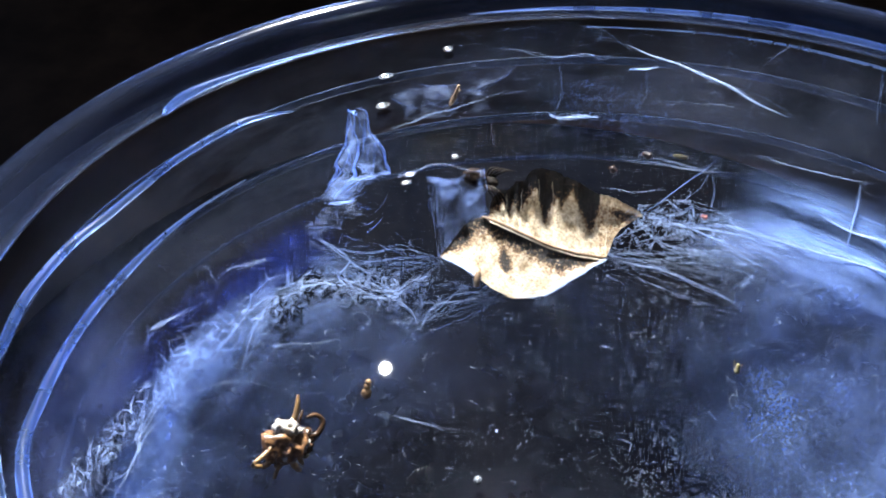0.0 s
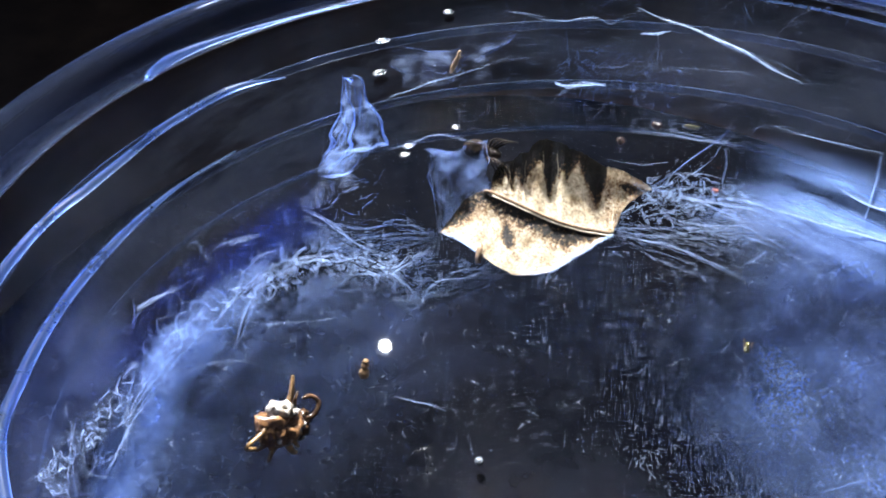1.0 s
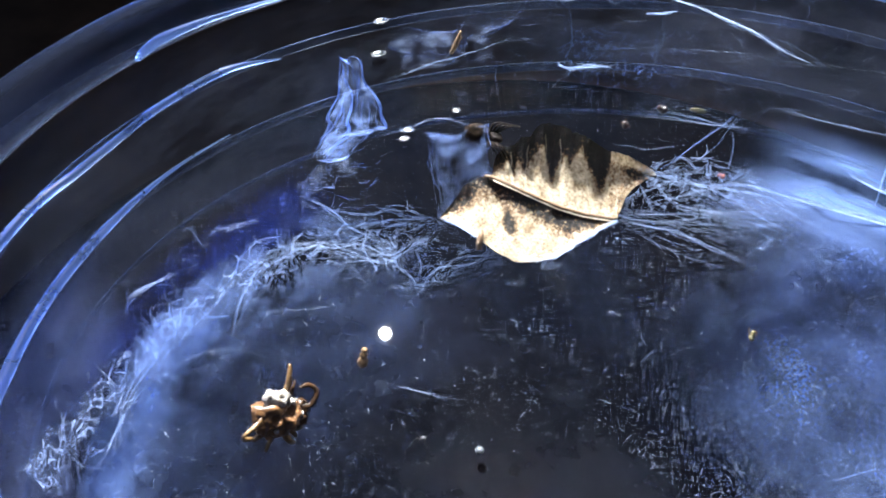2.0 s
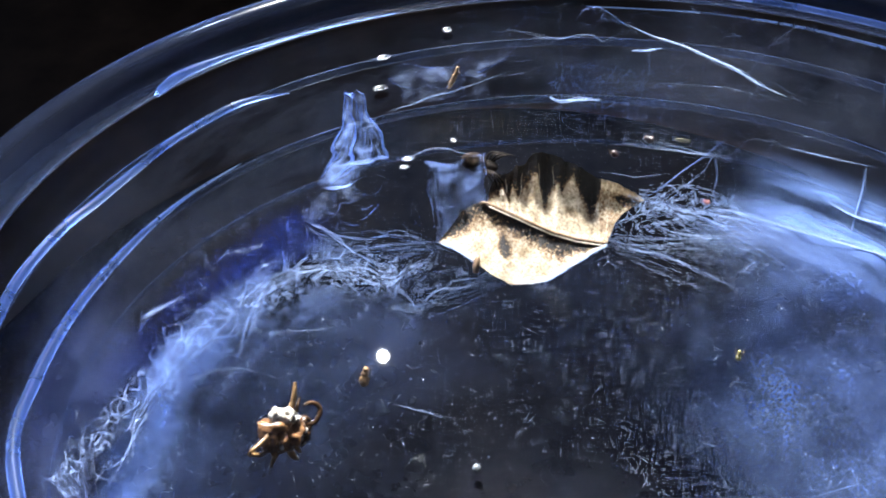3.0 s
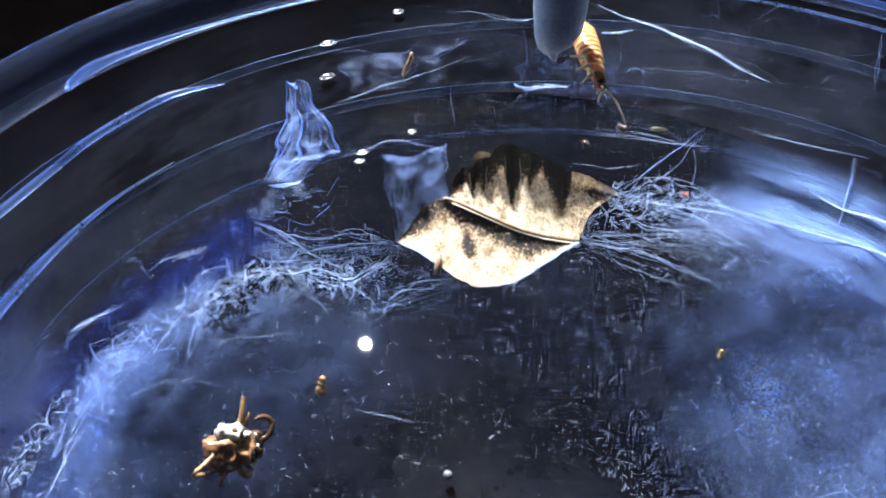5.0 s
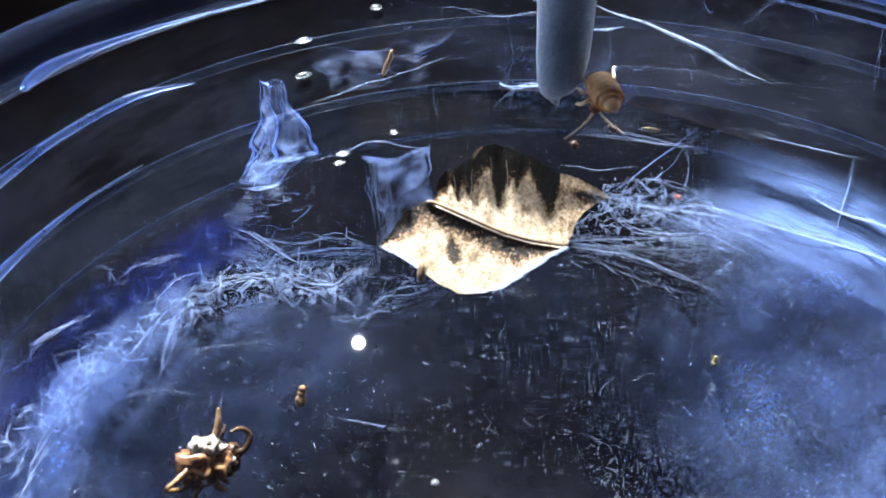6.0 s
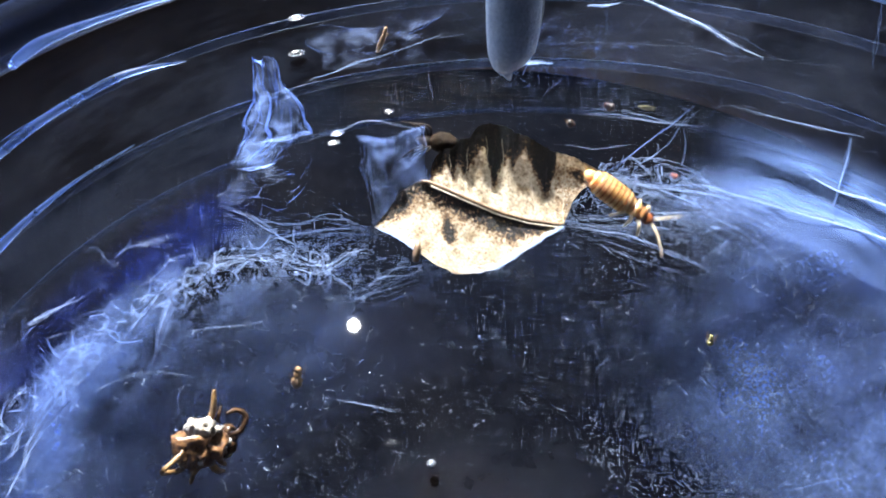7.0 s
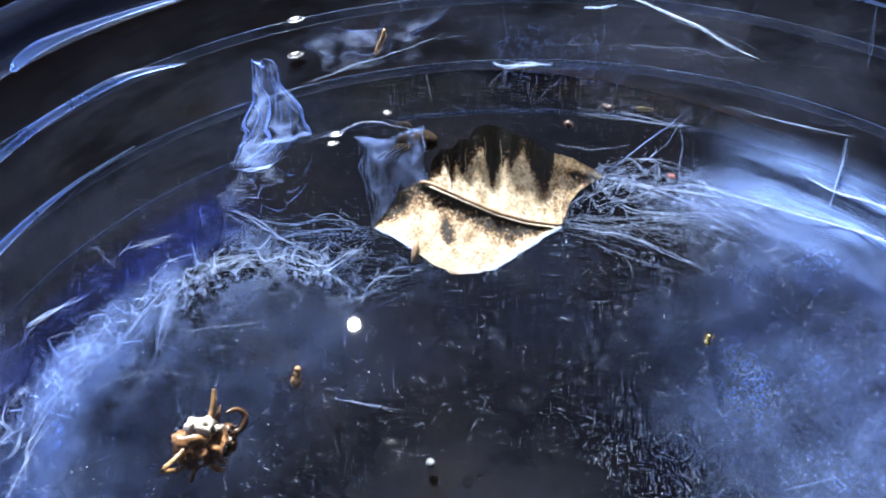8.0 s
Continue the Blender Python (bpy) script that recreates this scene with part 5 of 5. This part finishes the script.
def build_insect():
    """Its own space: head towards +x, back up; the thorax at the origin; about 9 mm long."""
    b = thing("feeder_insect", "amber brown wingless feeder insect with banded abdomen", "insect")
    u = 0.00087
    ab = new("abdomen")
    bm = bmesh.new()
    n = 9
    prof = []
    for k in range(n):
        x = -k * 0.62
        r = 1.02 + 0.16 * math.sin(math.pi * (k + 1) / n) - (0.0 if k < n - 2 else 0.22 * (k - n + 3))
        prof += [(x, r * 0.93), (x - 0.18, r), (x - 0.42, r), (x - 0.60, r * 0.92)]
    prof += [(-5.9, 0.4), (-6.1, 0.12)]
    rings = []
    for x, r in prof:
        rings.append([bm.verts.new((x * u, r * 1.34 * u * math.cos(a), r * 1.12 * u * math.sin(a))) for a in [2 * math.pi * i / 20 for i in range(20)]])
    for p, q in zip(rings, rings[1:]):
        for i in range(20):
            bm.faces.new((p[i], p[(i + 1) % 20], q[(i + 1) % 20], q[i]))
    bm.faces.new(rings[0])
    bm.faces.new(rings[-1][::-1])
    bmesh.ops.recalc_face_normals(bm, faces=bm.faces[:])
    me = bpy.data.meshes.new("abdomen")
    bm.to_mesh(me)
    bm.free()
    for f in me.polygons:
        f.use_smooth = True
    me.materials.append(M_AMBER)
    ab.name = "abdomen_base"
    bpy.data.objects.remove(ab)
    ab = new("abdomen", me)
    ab.parent = b
    ab["label"] = "banded amber abdomen"
    ab.matrix_basis = pose(-0.0007, 0, 0)
    for k in range(7):
        bm = bmesh.new()
        r = 1.03 + 0.16 * math.sin(math.pi * (k + 2) / n)
        x = -(k + 1) * 0.62 + 0.01
        rr = [[bm.verts.new((xx * u, q * 1.34 * u * math.cos(a), q * 1.12 * u * math.sin(a))) for a in [math.pi * (-0.08 + 1.16 * i / 16) for i in range(17)]] for xx, q in ((x + 0.1, r * 0.97), (x, r * 1.015), (x - 0.1, r * 0.97))]
        for p, q in zip(rr, rr[1:]):
            for i in range(16):
                bm.faces.new((p[i], p[i + 1], q[i + 1], q[i]))
        part("dark_band", bm, M_AMBER_DARK, ab)
    for s in (1, -1):
        bm = bmesh.new()
        limb(bm, [(-5.7 * u, s * 0.3 * u, 0), (-6.5 * u, s * 0.6 * u, 0.1 * u)], [0.12 * u, 0.04 * u], 6)
        part("tail_feeler", bm, M_AMBER_DARK, ab)
    for nm, x, r in (("thorax_front", 1.15, (0.62, 0.82, 0.66)), ("thorax_middle", 0.35, (0.62, 0.90, 0.74)), ("thorax_rear", -0.45, (0.62, 0.98, 0.80))):
        bm = bmesh.new()
        blob(bm, (x * u, 0, 0), [q * 1.16 * u for q in r], None, 18, 12, 0.1, x)
        part(nm, bm, M_AMBER_DARK if nm == "thorax_front" else M_AMBER, b)
    bm = bmesh.new()
    blob(bm, (2.15 * u, 0, -0.1 * u), (0.75 * u, 0.78 * u, 0.62 * u), None, 18, 12, 0.06, 3)
    hd = part("head", bm, M_HEAD, b, "dark glossy head")
    for s in (1, -1):
        bm = bmesh.new()
        blob(bm, (2.35 * u, s * 0.58 * u, 0.12 * u), (0.24 * u, 0.2 * u, 0.24 * u), None, 12, 8)
        part("eye", bm, M_EYE, hd)
        bm = bmesh.new()
        limb(bm, curve_through([(2.7 * u, s * 0.3 * u, 0), (3.5 * u, s * 1.0 * u, 0.3 * u), (4.5 * u, s * 2.0 * u, 0.3 * u), (5.6 * u, s * 3.2 * u, 0.0)], 14), [0.13 * u - 0.006 * u * k for k in range(14)], 6)
        part("antenna", bm, M_CREAM, hd)
        for x, dx in ((1.2, 0.9), (0.35, 0.1), (-0.45, -0.9)):
            bm = bmesh.new()
            limb(bm, curve_through([(x * u, s * 0.55 * u, -0.4 * u), ((x + dx * 0.5) * u, s * 1.5 * u, -0.1 * u), ((x + dx * 1.1) * u, s * 1.7 * u, -1.1 * u), ((x + dx * 1.3) * u, s * 1.9 * u, -1.4 * u)], 12),
                 [(0.24 - 0.014 * k) * u for k in range(12)], 7)
            part("leg", bm, M_CREAM, b)
    return b, ab


def build_spider():
    """Its own space: head towards -x, about 5 mm long without its legs."""
    s = thing("spider", "small dark brown spider lurking in silk behind the leaf", "spider")
    u = 0.00098
    bm = bmesh.new()
    blob(bm, (1.2 * u, 0, 0), (1.6 * u, 1.15 * u, 1.05 * u), None, 20, 14, 0.15, 2)
    part("abdomen", bm, M_SPIDER, s)
    bm = bmesh.new()
    blob(bm, (-0.8 * u, 0, -0.1 * u), (1.0 * u, 0.8 * u, 0.6 * u), None, 18, 12, 0.12, 5)
    part("head_chest", bm, M_SPIDER_DARK, s)
    for side in (1, -1):
        for k in range(4):
            f = 1.0 - 0.28 * k
            bm = bmesh.new()
            limb(bm, curve_through([((-0.9 + 0.25 * k) * u, side * 0.5 * u, 0), ((-0.9 + 0.25 * k - f) * u, side * 1.3 * u, 0.8 * u), ((-1.0 - 1.8 * f) * u, side * 1.9 * u, 0.3 * u), ((-1.1 - 2.5 * f) * u, side * 2.3 * u, -0.5 * u)], 12),
                 [(0.15 - 0.009 * j) * u for j in range(12)], 6)
            part("leg", bm, M_SPIDER_DARK, s)
    return s


tweezers = build_tweezers()
insect, insect_abdomen = build_insect()
spider = build_spider()


def facing(p, ahead, back, k=0.001):
    """A pose at p (mm) with x along ahead and z as near to back as may be."""
    x = Vector(ahead).normalized()
    y = Vector(back).cross(x).normalized()
    return Matrix.Translation(Vector(p) * k) @ Matrix((x, y, x.cross(y))).transposed().to_4x4()


def seen(a, b, c):
    """A direction from its shares right, up the slope and out of the dish."""
    return E1 * a + E2 * b + E3 * c


def motions():
    def arm(p):
        z = Vector((-0.03, 0.26, 0.965)).normalized()
        x = Vector((1, 0, 0.03)).normalized()
        y = z.cross(x).normalized()
        return Matrix.Translation(Vector(p) * 0.001) @ Matrix((y.cross(z), y, z)).transposed().to_4x4()

    walk(tweezers, [(t, arm(p)) for t, p in (
        (0.0, (52, 112, 150)), (3.2, (50, 108, 146)), (3.5, (26, 72, 96)), (3.7, (19.4, 62, 72.6)), (3.8, (17.4, 62, 67.4)),
        (3.9, (15.9, 62, 62)), (4.0, (16.7, 62, 61.7)), (4.2, (15.8, 62, 62.5)), (4.4, (13.9, 62, 62.8)), (4.5, (13.4, 62, 64)),
        (4.6, (14.2, 62, 63.5)), (4.7, (14.5, 62, 63.2)), (5.8, (17.3, 62, 58.4)), (6.0, (17.2, 62, 57.3)), (6.2, (17.2, 62, 57.3)),
        (6.3, (16.5, 62, 56.9)), (6.4, (15.9, 62, 57.5)), (6.5, (15.2, 62, 57.8)), (6.6, (14, 62, 55.6)), (6.7, (14.3, 62, 55.9)),
        (6.8, (14.5, 62, 55.9)), (6.9, (13.7, 62, 56.5)), (7.0, (13.2, 62, 57.8)), (7.1, (13.2, 62, 58.3)), (7.2, (11.8, 62, 61.8)),
        (7.3, (8, 66, 84)), (7.5, (0, 84, 130)), (8.0, (0, 92, 150)))])
    down, out = seen(0.12, -0.66, 0.74), seen(0.85, 0.45, 0.25)
    near, out2 = seen(0.05, -0.80, -0.60), seen(0.05, -0.55, 0.83)
    walk(insect, [(t, facing(p, a, b)) for t, p, a, b in (
        (0.0, (53.6, 112, 150.5), down, out), (3.2, (51.6, 108, 146.5), down, out),
        (3.5, (28.7, 61.5, 68.8), down, out),
        (3.6, (29.0, 61.5, 69.9), down, out),
        (3.7, (22.6, 61.5, 69.0), down, out),
        (3.8, (21.1, 61.5, 64.9), down, out),
        (3.9, (19.1, 61.5, 61.5), down, out),
        (4.0, (20.1, 61.5, 61.5), down, out),
        (4.2, (18.1, 61.5, 62.1), down, out),
        (4.4, (16.9, 61.5, 62.7), down, out),
        (4.5, (16.7, 61.5, 62.6), down, out),
        (4.6, (16.7, 61.5, 62.8), down, out),
        (4.7, (17.1, 61.5, 62.5), down, out),
        (5.2, (18.6, 61.0, 60.6), seen(0.15, -0.88, 0.25), seen(0.55, 0.2, 0.6)),
        (5.8, (19.7, 61.2, 59.2), near, out2),
        (6.0, (20.0, 61.2, 58.8), near, out2),
        (6.2, (19.5, 61.2, 59.0), near, out2),
        (6.3, (18.9, 61.2, 58.8), near, out2),
        (6.4, (18.0, 61.2, 59.2), near, out2),
        (6.5, (18.4, 60.9, 58.8), seen(0.2, -0.85, -0.5), seen(0.0, -0.4, 0.9)),
        (6.6, (20.2, 62.4, 48.8), seen(0.92, -0.3, 0.1), seen(0.1, 0.6, 0.8)),
        (6.7, (22.2, 61.4, 47.6), seen(0.85, -0.5, 0.1), seen(0.1, 0.6, 0.8)), (6.8, (22.4, 61.0, 47.3), seen(0.95, -0.25, 0.1), seen(0.1, 0.6, 0.8)),
        (6.9, (23.3, 58.0, 45.3), seen(0.85, -0.52, 0.0), seen(0.3, 0.4, 0.85)), (7.0, (25.6, 56.7, 44.5), seen(0.8, -0.6, 0.0), seen(0.3, 0.4, 0.85)),
        (7.1, (23.6, 50.2, 39.6), seen(0.14, -0.98, 0.0), seen(0.2, 0.1, 0.97)), (7.2, (24.5, 28.0, 24.0), seen(0.0, -1.0, 0.0), seen(0.1, 0.0, 1)),
        (7.4, (24, 12, 5), seen(0.0, -0.9, -0.4), seen(0.1, 0.0, 1)), (8.0, (24, 11, 4), seen(0.0, -0.9, -0.4), seen(0.1, 0.0, 1)))])
    walk(insect_abdomen, [(t, pose(-0.0007, 0, 0, 0, a, 0)) for t, a in ((0.0, -14), (4.7, -14), (5.8, 88), (6.4, 88), (6.5, 64), (6.6, 4), (6.7, 0), (6.9, 0), (8.0, 0))])
    walk(spider, [(t, facing(p, d, (0, -0.4, 0.9))) for t, p, d in (
        (0.0, (5.0, 66.0, 45.3), seen(-1, 0.25, 0.1)), (4.1, (5.0, 66.0, 45.3), seen(-1, 0.25, 0.1)), (4.5, (9.5, 66.0, 43.5), seen(-1, 0.4, 0)),
        (5.2, (10.5, 66.2, 43.0), seen(-0.6, 0.8, 0)), (5.8, (10.5, 66.2, 43.0), seen(0.0, 1, 0)), (6.4, (10.0, 66.2, 43.5), seen(0.7, 0.7, 0)),
        (7.0, (5.8, 65.8, 44.9), seen(1, -0.10, 0.0)), (7.5, (4.1, 65.8, 45.3), seen(1, -0.10, 0.0)), (8.0, (3.9, 65.8, 45.4), seen(1, -0.10, 0.0)))])


motions()
